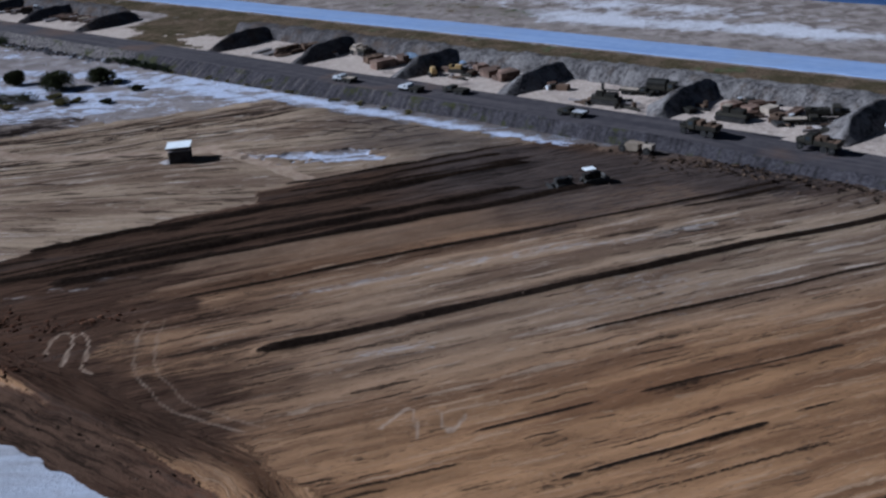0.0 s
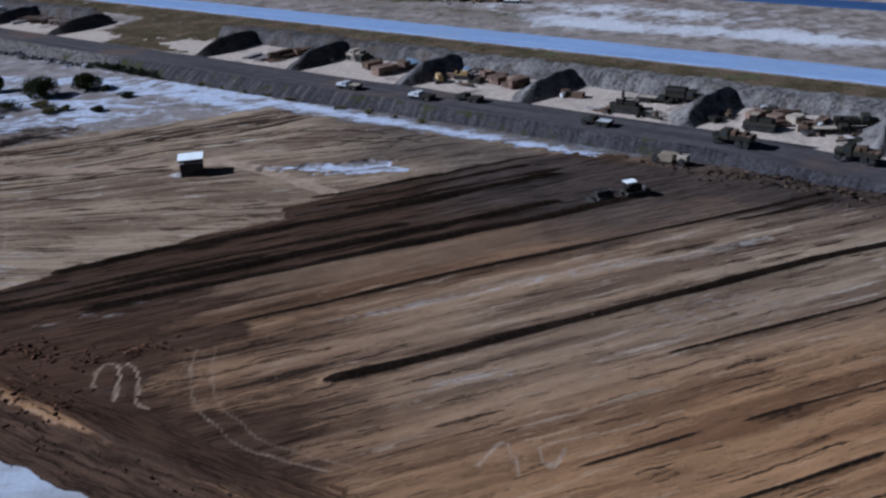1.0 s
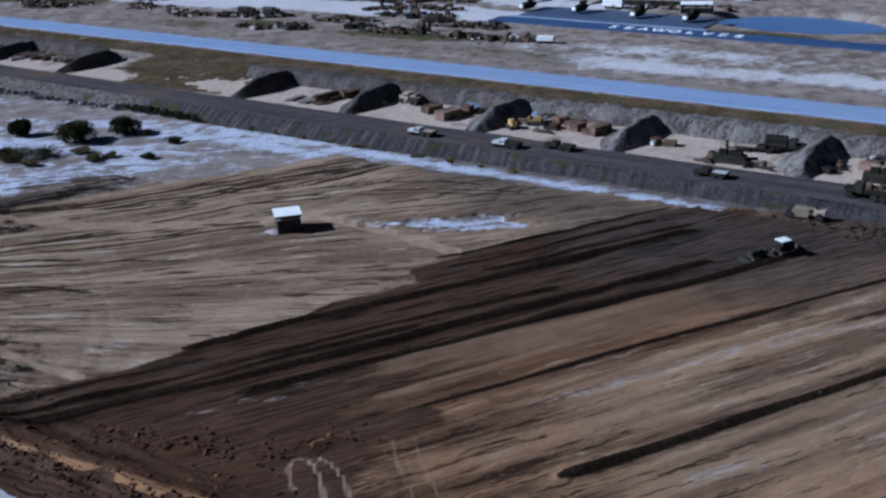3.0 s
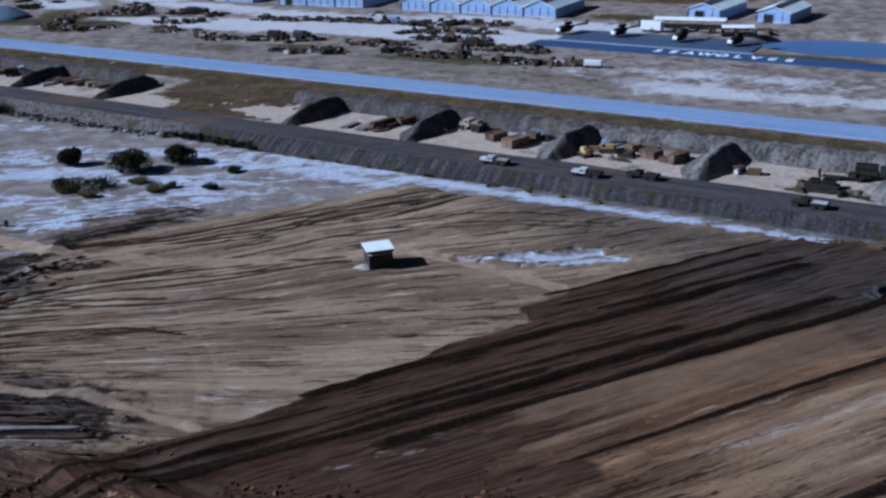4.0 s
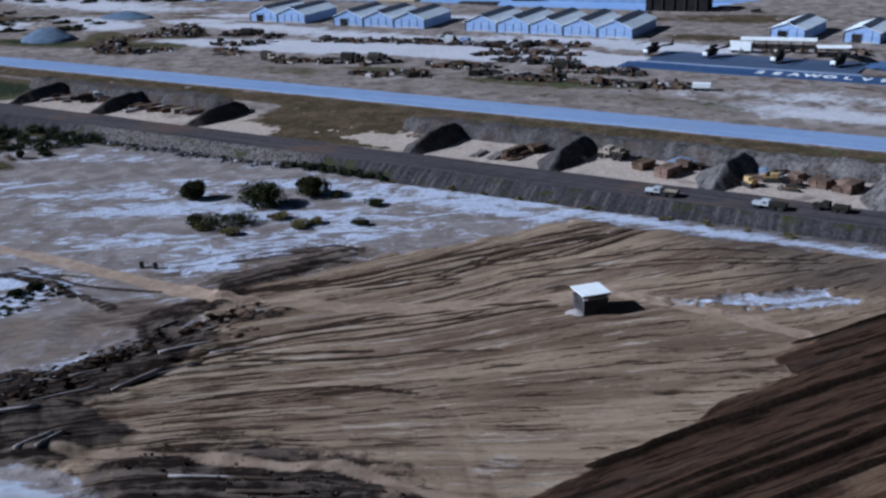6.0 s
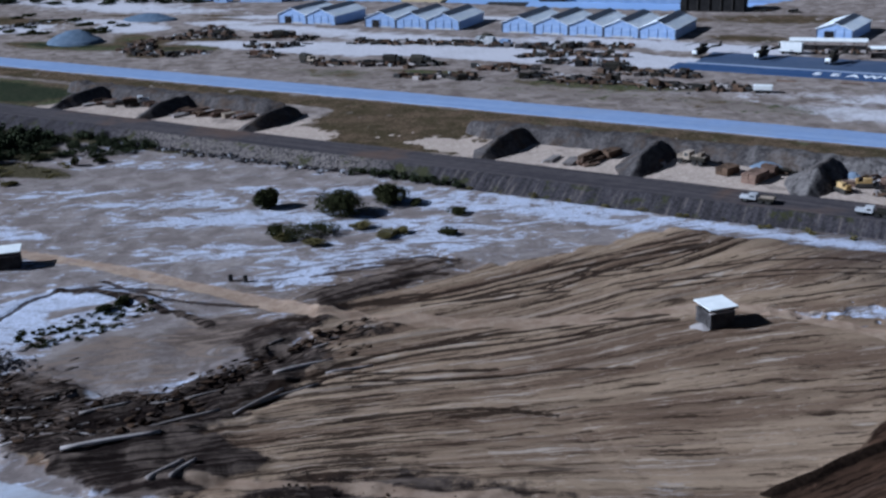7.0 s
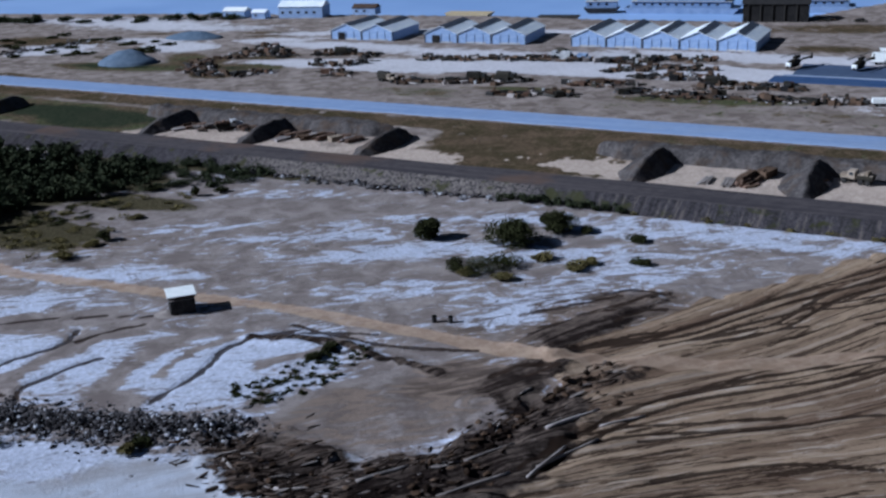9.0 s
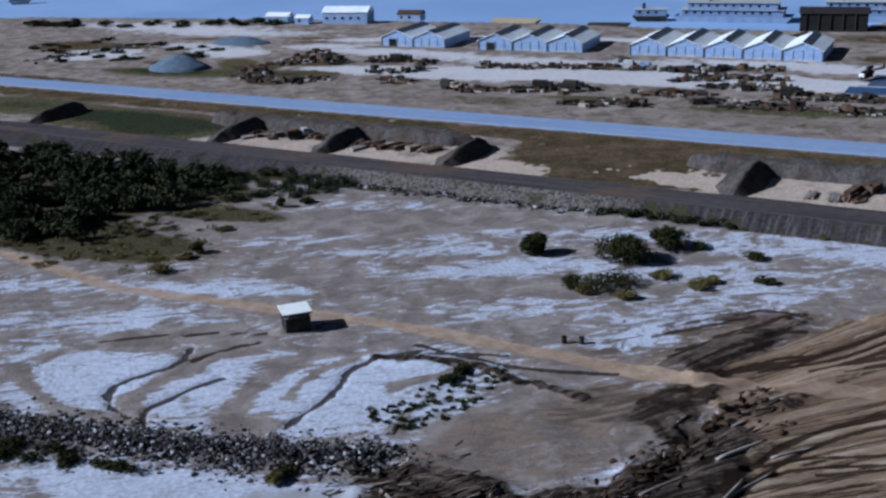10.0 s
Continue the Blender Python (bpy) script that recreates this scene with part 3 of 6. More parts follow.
def ground_fields(x, y):
    s, v = x * SU[0] + y * SU[1], x * VU[0] + y * VU[1]
    p, q = x * PU[0] + y * PU[1], x * QU[0] + y * QU[1]
    n1, n2, n3 = wave_noise(x, y, 0.05, 1), wave_noise(x, y, 0.25, 2), wave_noise(x, y, 0.9, 3, 3)
    f = {}
    beyond = smooth(v, 149, 152)
    d = inside(x, y, FILL) + (n2 - 0.5) * 5
    fill = smooth(d, -1.2, 1.2) * (1 - beyond)
    # flow: polar round the fan in the north-west, straight along the furrows in the south
    top = np.interp(p + (n2 - 0.5) * 1.5, [-75, -20, -5, 4, 10, 20, 22.4, 22.7, 36, 70], [143, 145.3, 146.9, 148.3, 150.6, 151.4, 151.6, 156.3, 157.6, 156.8])
    south = smooth(q, top + 1, top - 1)
    ang = np.arctan2(y - FAN[1], x - FAN[0])
    rad = np.hypot(x - FAN[0], y - FAN[1])
    wob = (wave_noise(x, y, 0.02, 9, 2) - 0.5) * 7
    f["flow"] = np.stack([np.where(south > 0.5, p, rad), np.where(south > 0.5, q + wob * 0.4, ang * 120 + wob), 0 * x], -1)
    rim = inside(x, y, FILL)
    turned = 6.5 + (n1 - 0.5) * 6 + (n2 - 0.5) * 5
    rimmed = (rim < turned) & (y < 128) & (x < 8)
    f["flow"][..., 0] = np.where(rimmed, x * 0.77 - y * 0.64, f["flow"][..., 0])
    f["flow"][..., 1] = np.where(rimmed, rim * 1.15 + (n2 - 0.5) * 1.4, f["flow"][..., 1])
    # dark band of dumped soil
    band = smooth(q + (n2 - 0.5) * 1.6, 133.2, 134.8) * smooth(q + (n2 - 0.5) * 2.0, top + 0.7, top - 0.7) * smooth(p, 84, 70) * smooth(p, -88, -70)
    wx, wy = x + (n1 - 0.5) * 22, y + (wave_noise(x, y, 0.05, 8) - 0.5) * 22
    apron = np.clip(blob(wx, wy, -62, 106, 50, 29, -34) * 0.95, 0, 0.66) * (0.65 + 0.75 * n2) + 0.3 * np.clip(blob(wx, wy, -36, 121, 30, 9, 18), 0, 0.8)
    apron = apron + 0.42 * smooth(rim + (n1 - 0.5) * 8, 15, 8) * smooth(y, 130, 115) * smooth(x, 10, -8)
    lip = np.exp(-(line_distance(x, y + (n2 - 0.5) * 2, [(-14, 70.5), (-22, 77.8), (-34.5, 87.6), (-44, 94.8), (-54.5, 103), (-68, 111.7), (-86, 124)]) / 0.95) ** 2) * (0.10 + 0.85 * n2) * (0.4 + 0.6 * smooth(x, -40, -50))
    apron = apron + 0.9 * smooth(q + (n2 - 0.5) * 5, 133, 130) * smooth(p + (n1 - 0.5) * 22, 0, -16) * smooth(y, 88, 100)
    apron = apron + 0.45 * np.clip(1.6 * blob(wx, wy, -57, 111, 20, 13, -34), 0, 1) + 0.5 * np.exp(-(line_distance(x, y + (n2 - 0.5) * 3, [(-54, 111), (-44.5, 113), (-33, 115)]) / 2.2) ** 2)
    apron = apron + 0.32 * np.clip(1.4 * blob(wx, wy, -14, 101, 18, 9, 18), 0, 1)
    brown_strip = 0.31 * smooth(q + (n2 - 0.5) * 2, 125.6, 127.2) * smooth(p, 66, 44) * smooth(q, 135, 133)
    apron = apron + brown_strip
    f["dark"] = np.clip(band * (0.55 + 0.5 * wave_noise(p * 0.15, q, 0.3, 5, 2)) + apron, 0, 1) * fill * (1 - np.clip(1.5 * lip, 0, 0.95)) + blob(x, y, 42, 147, 28, 12, -22) * 0.8 * (1 - np.exp(-((v - 140.6) / 2.6) ** 2) * smooth(s, -82, -92))
    slope = inside(x, y, FILL) + (n2 - 0.5) * 2.5
    f["dark"] = f["dark"] + 1.3 * smooth(slope, 1.9, 0.4) * smooth(slope, -4.5, -3) * smooth(y, 138, 124) * smooth(x, 6, -6)
    # debris along the edges of the fill
    torn = smooth(inside(x, y, TORN) + (n2 - 0.5) * 6, -2.5, 1.5)
    deb = 0.8 * torn + 0.4 * blob(x, y, -112, 163, 20, 8, 15) + 0.42 * blob(x, y, -83.4, 204.6, 12, 3.5, 5) + 0.45 * blob(x, y, -79.6, 200.5, 14, 3.5, 18) + 1.0 * blob(x, y, -92, 195.5, 11, 4, 12) + 0.22 * blob(x, y, -88, 200, 17, 7, 12) + 1.0 * blob(x, y, -93, 138, 27, 13, -20)
    deb += 0.3 * np.exp(-(line_distance(x, y, [(-24, 77), (-38, 86), (-59, 102), (-89, 123)]) / 3.6) ** 2) + 0.6 * blob(x, y, -90, 181, 14, 5, 25) + 0.8 * blob(x, y, -104, 184, 11, 5, 30) + 0.7 * blob(x, y, -97, 188, 9, 4, 30) + 0.85 * np.exp(-(line_distance(x + (n2 - 0.5) * 4, y, [(-133, 206), (-124, 202), (-117, 194), (-111, 188)]) / 1.3) ** 2)
    f["debris"] = np.clip(deb, 0, 1)
    # salt crust
    f["lined"] = np.clip(1.25 * blob(wx, wy, -58, 192, 56, 17, 14) + 1.1 * blob(wx, wy, -84, 170, 36, 9, 14) + 0.4 * n1, 0, 1) * (1 - south)
    f["plain"] = smooth(q + (n2 - 0.5) * 1.5, 124.6, 126) * smooth(q, 134, 133) * smooth(p + (n1 - 0.5) * 20, -10, 4) * smooth(p, 78, 60) + 0.5 * blob(wx, wy, 24, 113, 34, 5, 20)
    f["damp"] = np.clip(smooth(p + (n1 - 0.5) * 30, 34, 58) * smooth(q + (n2 - 0.5) * 8, 117, 124) * smooth(p, 125, 105) + 0.8 * blob(x, y, 42, 147, 34, 14, -22), 0, 1) * (1 - beyond) * (1 - np.exp(-((v - 140.6) / 2.6) ** 2) * smooth(s, -82, -92))
    f["silt"] = 0.38 * blob(wx, wy, 22, 112, 34, 10, 18) + 0.45 * blob(x, y, -67.5, 137.5, 4.5, 2.2, 20) + 0.50 * np.exp(-((q - np.interp(p, [20, 45, 54, 64, 90], [116.5, 116.1, 115.4, 113.3, 112.4]) + (n2 - 0.5) * 1.5) / 1.7) ** 2) * smooth(p, 12, 24) * smooth(p, 92, 70) \
        + 0.45 * blob(x, y, -8, 101, 12, 2.5, 18) + 0.3 * blob(x, y, -68, 140, 10, 3, 20)
    for pts in ([(-57.1, 120.1), (-53.8, 120.2)], [(-52.2, 121.9), (-47.3, 122.1)], [(-46.3, 124.2), (-42.2, 124.8)]):
        f["silt"] = f["silt"] + 0.44 * np.exp(-(line_distance(x, y + (n2 - 0.5), pts) / 0.75) ** 2)
    salt = 0.43 + 0.2 * blob(x, y, -178, 226, 34, 20, -15) + 0.30 * blob(x, y, -142, 201, 30, 19, -22)
    for e in ((-170, 209, 13, 7, -10), (-150, 203, 19, 9, 15), (-136, 196, 16, 10, 10), (-124, 203, 9, 5, 0), (-181, 247, 14, 4, -20), (-140, 258, 12, 4, -10),
              (-126, 272, 17, 4, -15), (-114, 234, 15, 4, -5), (-112, 217, 14, 4, -10), (-101, 203, 7, 4, 0)):
        salt += 0.42 * blob(x, y, *e) ** 0.6
    for e in ( (-66, 228, 24, 4, -36), (-47, 214, 20, 3, -38), (-90, 245, 20, 4, -20), (-80, 222, 20, 4, -12), (-120, 245, 18, 4, -12), (-160, 240, 14, 4, -15), (-95, 208, 10, 4, -10),
              (-100, 232, 18, 5, -10), (-80, 212, 16, 5, -5), (-26, 170.5, 15, 3.2, -8), (-14, 172, 10, 3, -18), (-150, 235, 10, 3, -15), (-165, 228, 12, 4, -15), (-110, 250, 14, 3, -8)):
        salt += 0.42 * blob(x, y, *e) ** 0.6
    salt += 0.62 * np.exp(-((v - 140.6 + (n2 - 0.5) * 2) / 2.2) ** 2) * smooth(s, -215, -190) * smooth(s, -84, -94)
    for pts, w in (([(-147.6, 215.4), (-153.5, 212.8), (-159.6, 207.9), (-163.9, 203.2), (-163.9, 199.7)], 1.7), ([(-137.7, 211.2), (-145.7, 206.9), (-149.7, 200.9), (-151.2, 195.9), (-149.3, 191.4)], 2.3),
                   ([(-132.7, 208.6), (-141.7, 203.8), (-145.3, 197.8)], 0.9), ([(-166.4, 221.3), (-159.4, 220.7), (-152.5, 218)], 2.4), ([(-178.4, 213.5), (-172.5, 202.3), (-162.6, 196.1)], 1.0), ([(-132.9, 197.6), (-125.9, 199.5), (-118.9, 204.3)], 1.2)):
        salt -= 0.95 * np.exp(-((line_distance(x + (n2 - 0.5) * 2, y, pts)) / w) ** 2)
    for e in ((-166.7, 184.7, 17, 5, -20), (-154.9, 178, 15, 5, -25), (-147, 169.9, 8, 6, 20), (-169.5, 209.3, 9, 9, 0)):
        salt += 0.5 * blob(x, y, *e) ** 0.6
    salt -= 0.6 * blob(x, y, -139.2, 161.8, 5, 4, 20) ** 0.5
    salt -= 0.75 * smooth(blob(x, y, -119, 181, 17, 9.5, 18), 0, 0.5) + 0.25 * blob(x, y, -120, 262, 40, 12, -20) + 0.35 * blob(x, y, -165, 280, 40, 10, -38)
    outer = smooth(inside(x, y, FILL), -1, -5) * smooth(y, 185, 165)
    f["salt"] = np.clip(salt + 0.55 * outer, 0, 1.2)
    f["pool"] = np.clip(1.3 * outer * smooth(y + 0.45 * (x + 139), 184, 172), 0, 1)
    # the white patches inside the fill show through
    fill = fill * (1 - smooth(blob(x, y, -26, 171.5, 17, 4.4, -8), 0.05, 0.3) * smooth(blob(x, y, -26, 171.5, 15, 3.6, -8) + (n3 - 0.5) * 0.9 + (wave_noise(x * 0.3, y, 0.5, 41, 3) - 0.5) * 1.5, 0.25, 0.5))
    f["fill"] = fill
    f["clay"] = np.clip(blob(x, y, 26, 76, 70, 30, 18) * 1.6 + 1.2 * lip + 0.5 * blob(wx, wy, -52, 107, 34, 16, -34) * smooth(rim, 1.5, 4) + 0.35 * blob(x, y, -8, 126, 40, 9, 18), 0, 1)
    f["beyond"] = beyond
    # yard
    sand = smooth(v, 154, 156) * smooth(v, 178, 172) * smooth(s, -350, -340) * (0.6 + 0.5 * n1 + 0.12 * smooth(s, -225, -200))
    for e in ((-90, 404, 34, 12, -25), (-35, 372, 60, 16, -36), (-10, 352, 40, 13, -36), (-195, 483, 20, 9, 35), (-150, 470, 20, 8, -35), (-115, 470, 26, 6, -20),
              (-60, 412, 66, 11, -36), (10, 372, 55, 11, -37), (-60, 385, 50, 10, -30), (-100, 450, 40, 9, -32), (30, 350, 30, 9, -36), (-20, 440, 60, 9, -36), (30, 262, 34, 9, -38), (70, 235, 30, 8, -38), (-150, 520, 60, 14, -30), (-60, 460, 40, 9, -36)):
        sand += blob(x, y, *e) * 1.1
    for e in ((-194.8, 485.1, 21, 13, -35), (-166.2, 492.6, 16, 8, -20), (-150.1, 471, 13, 20, 10), (-101.5, 477.9, 20, 7, -25), (-114.4, 417.9, 24, 8, -30), (-82.6, 391.2, 22, 8, -35), (-40.1, 370.5, 40, 9, -36), (-5.8, 347.2, 34, 9, -36), (-179, 556.4, 60, 14, -30)):
        sand += blob(x, y, *e) ** 0.6
    for e in ((20, 290, 50, 13, -38), (60, 262, 50, 14, -38)):
        sand += 0.5 * blob(x, y, *e)
    white = smooth(blob(x, y, -96.1, 287.9, 13, 6.5, -40) + (n2 - 0.5) * 0.9 + (n3 - 0.5) * 0.4, 0.1, 0.8) + smooth(blob(x, y, -63.7, 266.4, 13, 5.6, -38) + (n2 - 0.5) * 0.9 + (n3 - 0.5) * 0.4, 0.1, 0.8)
    sand += 0.75 * white
    f["sand"] = np.clip(sand, 0, 1.4)
    f["bay"] = smooth(v, 154, 156) * smooth(v, 182, 178) * smooth(s, -345, -335)
    grass = (0.12 + 0.66 * n1) * smooth(v, 211, 217) * smooth(v, 234, 224) * smooth(s, -330, -300) * smooth(s, -130, -165)
    grass += 0.9 * smooth(v, 186, 190) * smooth(v, 196, 193) * smooth(s, -330, -250)
    for e in ((-170, 358, 34, 16, -38), (-165, 432, 36, 9, -30), (-130, 415, 20, 10, -30), (85, 295, 30, 7, -36),
              (-205, 395, 40, 14, -38), (-150, 305, 24, 5, -36), (-190, 306, 44, 26, -38), (-200, 300, 40, 24, -38), (-160, 298, 26, 9, -38), (-125, 287, 20, 4, -38), (-175, 268, 20, 8, -25), (-172, 262, 26, 9, -30), (-150, 275, 16, 6, -30)):
        grass += blob(x, y, *e) * 1.3
    for e in ((-146.4, 439.6, 10, 22, 10), (-172.7, 440.4, 22, 5, -32), (-16.3, 314.6, 34, 6, -34), (69.7, 290.1, 24, 4.5, -39), (-57.4, 347.5, 20, 4, -34)):
        grass += blob(x, y, *e) * 1.1
    grass += 0.8 * np.clip(1.6 * blob(wx, wy, -168, 357, 34, 15, -38), 0, 1)
    f["grass"] = np.clip(grass, 0, 1.7)
    brown = 1.0 * smooth(v, 155, 161) * smooth(v, 196, 184) * smooth(s + (n1 - 0.5) * 16, -268, -252) * smooth(s + (n1 - 0.5) * 16, -206, -226)
    for a, b in JUNK_ROWS:
        brown = brown + 0.5 * np.exp(-(line_distance(x, y, [a, b]) / 5.0) ** 2)
    brown += 0.8 * smooth(v, 183, 186) * smooth(v, 197, 194) + 0.45 * smooth(v, 206, 208) * smooth(v, 216, 211)
    brown += sum(0.9 * blob(x, y, *e) for e in ((70, 400, 50, 18, -25), (-190, 500, 40, 9, -30), (-215, 440, 30, 8, -38), (20, 425, 30, 8, -36), (-120, 490, 18, 5, -30)))
    brown += sum(0.9 * blob(x, y, *e) for e in ((-142.4, 431.2, 9, 26, 12), (-122.3, 432.7, 11, 8, -30), (-159, 507.1, 14, 5, -20), (-119.7, 480.6, 14, 4, -20), (-206.9, 513.9, 26, 16, -30), (42.3, 368, 22, 12, -36), (-169.5, 454.9, 22, 7, -32)))
    brown += np.clip(1.3 * blob(wx, wy, -91, 201, 24, 11, 5) + 1.0 * blob(wx, wy, -103, 188, 12, 6, 20) + 0.8 * blob(wx, wy, -165, 262, 34, 10, -30) + 0.55 * smooth(blob(x, y, -119, 181, 17, 9.5, 18), 0, 0.4), 0, 1)
    f["brown"] = np.clip(brown - 1.5 * white, 0, 1)
    track = smooth(line_distance(x, y, MAIN_TRACK) + (n2 - 0.5) * 1.3, 2.3, 1.2)
    track = np.maximum(track, smooth(line_distance(x, y, TOWER_TRACK), 1.9, 0.9))
    track = np.maximum(track, 0.68 * smooth(line_distance(x, y, LOW_TRACK) + (n2 - 0.5), 1.5, 0.6))
    for off in (-1.05, 1.05):
        for pts, c0 in (([(-77.5, 165), (-74.5, 157), (-71.5, 149), (-70, 141), (-69.8, 132)], 0.54), ([(-35.6, 112.2), (-35.0, 106), (-33.4, 100), (-30.8, 96), (-27, 91.5), (-19, 87)], 0.56)):
            track = np.maximum(track, smooth(line_distance(x + off, y + off * 0.3, rounded(pts)), 0.85, 0.15) * c0)
    for pts in ([(-46.0, 104.5), (-46.6, 107.5), (-46.3, 109.6), (-44.9, 109.7), (-43.6, 106.0), (-43.2, 101.5)], [(-43.8, 109.8), (-42.3, 107.8), (-41.2, 104.4), (-40.8, 101.2), (-39.2, 99.8)],
                [(-7, 86), (-4.4, 89.6), (-3.4, 84.6)], [(-1.6, 89), (-0.6, 85.4), (1, 88)]):
        track = np.maximum(track, 0.72 * smooth(line_distance(x, y, rounded(pts)), 0.62, 0.15))
    f["track"] = np.clip(track * (0.8 + 0.2 * smooth(x, -125, -105)), 0, 1) * (1 - band)
    rut = 0 * x
    for pts in ([(-163.9, 197.7), (-166.1, 200.8), (-166.5, 204.2), (-165.5, 207.4), (-162.3, 209.5), (-158.5, 211.5), (-157, 216.1)], [(-156.9, 212.4), (-152.2, 214.5), (-147.9, 215.7)],
                [(-146.1, 190.4), (-143.1, 194.2), (-139.4, 198.5), (-137.4, 203.2), (-132.4, 206.2), (-127.5, 206.8)], [(-128, 209), (-117, 199), (-106, 194)],
                [(-170, 222), (-158, 221), (-146, 218)], [(-162.1, 196), (-162, 198.8), (-158.8, 201.8), (-153, 205.4)], [(-156.5, 211.9), (-153.5, 214), (-147.9, 215.5)],
                [(-128.8, 205.8), (-123.4, 204.9), (-116.8, 202.4)], [(-125.6, 202.1), (-123.1, 198.1), (-120, 197.8)], [(-93.2, 190), (-86, 192.3), (-80.8, 192)], [(-87.2, 195.8), (-82.2, 198.4), (-78.7, 198.7)],
                [(-84.3, 206.9), (-79.6, 207), (-76.6, 203.1)], [(-95.7, 203.6), (-90, 204.1), (-82.5, 205.6)], [(-106.1, 185.7), (-101.8, 187.3), (-97.9, 187.1)], [(-102.1, 184.6), (-97.4, 185.5)],
                [(-90, 200.5), (-84, 201.6), (-77, 203.8)], [(-96, 198.2), (-91, 199.4), (-86, 199.2)]):
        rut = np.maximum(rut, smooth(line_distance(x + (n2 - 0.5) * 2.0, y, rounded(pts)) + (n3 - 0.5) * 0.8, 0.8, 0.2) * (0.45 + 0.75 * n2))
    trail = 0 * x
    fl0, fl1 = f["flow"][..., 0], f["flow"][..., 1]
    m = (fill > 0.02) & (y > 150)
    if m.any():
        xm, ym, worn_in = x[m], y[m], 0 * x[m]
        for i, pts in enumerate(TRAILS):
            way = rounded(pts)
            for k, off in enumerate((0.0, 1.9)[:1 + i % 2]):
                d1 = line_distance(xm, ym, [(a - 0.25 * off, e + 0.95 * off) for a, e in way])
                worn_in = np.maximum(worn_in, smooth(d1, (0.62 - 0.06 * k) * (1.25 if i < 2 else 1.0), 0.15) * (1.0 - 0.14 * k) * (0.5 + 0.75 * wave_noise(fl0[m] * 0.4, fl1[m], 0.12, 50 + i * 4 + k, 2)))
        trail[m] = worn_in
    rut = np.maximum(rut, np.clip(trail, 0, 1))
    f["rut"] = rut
    # heights
    z = beyond * LAND + fill * 0.25
    ridge = 0 * x
    for rq, a, b, h, w in RIDGES:
        wav = (wave_noise(p, 0 * q + rq, 0.05, rq, 2) - 0.5) * 0.7
        cut = smooth(p + (n2 - 0.5) * 10, a, a + 5) * smooth(p + (n2 - 0.5) * 8, b, b - 5)
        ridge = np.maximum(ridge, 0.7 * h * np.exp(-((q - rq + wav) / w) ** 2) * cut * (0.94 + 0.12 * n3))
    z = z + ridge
    # mask for the wet soil and shade painted along the ridges
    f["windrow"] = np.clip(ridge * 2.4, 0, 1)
    f["wet"] = np.clip(0.9 * blob(x, y, -94, 152, 30, 17, 5) + 0.6 * blob(x, y, -100, 168, 20, 10, 20) + 0.7 * blob(x, y, -40, 108, 34, 18, -30) + 0.5 * blob(x, y, 40, 140, 30, 20, -20) + 0.35 * n1, 0, 1)
    f["dry"] = np.clip((1 - south) * 0.95 + south * (0.5 + 0.35 * smooth(p, 50, 75)) * smooth(p, 5, 40) * smooth(q, 80, 95) * smooth(q, 123, 120) + south * 0.5 * smooth(wave_noise(p * 0.25, q, 0.05, 31, 3), 0.42, 0.6) * smooth(q, 84, 100), 0, 1)
    mask = np.clip(fill, 0, 1)
    fl = f["flow"]
    seam = np.where((y < 135) & (x < 14), smooth(np.abs(rim - turned), 0.2, 3.0), 1.0)
    z = z + mask * seam * (wave_noise(fl[..., 0] * 0.10, fl[..., 1], 0.55, 11, 3) - 0.5) * 0.8
    z = z + f["debris"] * (0.35 * wave_noise(x, y, 0.35, 12, 3) + 0.65 * wave_noise(fl[..., 0] * 0.10, fl[..., 1], 0.34, 15, 2) - 0.25) * 2.4
    for e in ((-120, 161.7, 5, 2, 10), (-114, 162.4, 4, 1.8, 10), (-101.5, 176.6, 4.5, 2, -5), (-110.5, 168.3, 5, 1.8, 25), (-137.1, 177.2, 4, 2.2, 0)):
        z = z - 1.3 * blob(x, y, *e)
    z = z - rut * 0.30 - f["track"] * 0.08
    z = z + band * (wave_noise(p * 0.12, q, 0.6, 13, 3) - 0.4) * 0.7 * mask
    z = z + (n1 - 0.5) * 0.35 * (1 - beyond) + (n2 - 0.5) * 0.18
    z = z + np.exp(-((inside(x, y, FILL) - 3.2) / 2.4) ** 2) * smooth(y, 140, 120) * smooth(x, 0, -15) * 0.9
    z = np.maximum(z, -0.55)
    far = smooth(v - shore(s), -2.5, 2.5)
    z = z * (1 - far) - 2.2 * far
    pond = blob(x, y, 86, 306, 25, 16, -39)
    z = z - smooth(pond, 0.05, 0.35) * 2.6
    # under the haul road the ground stays below its surface
    f["rut"] = rut * (1 - beyond)
    return z, f


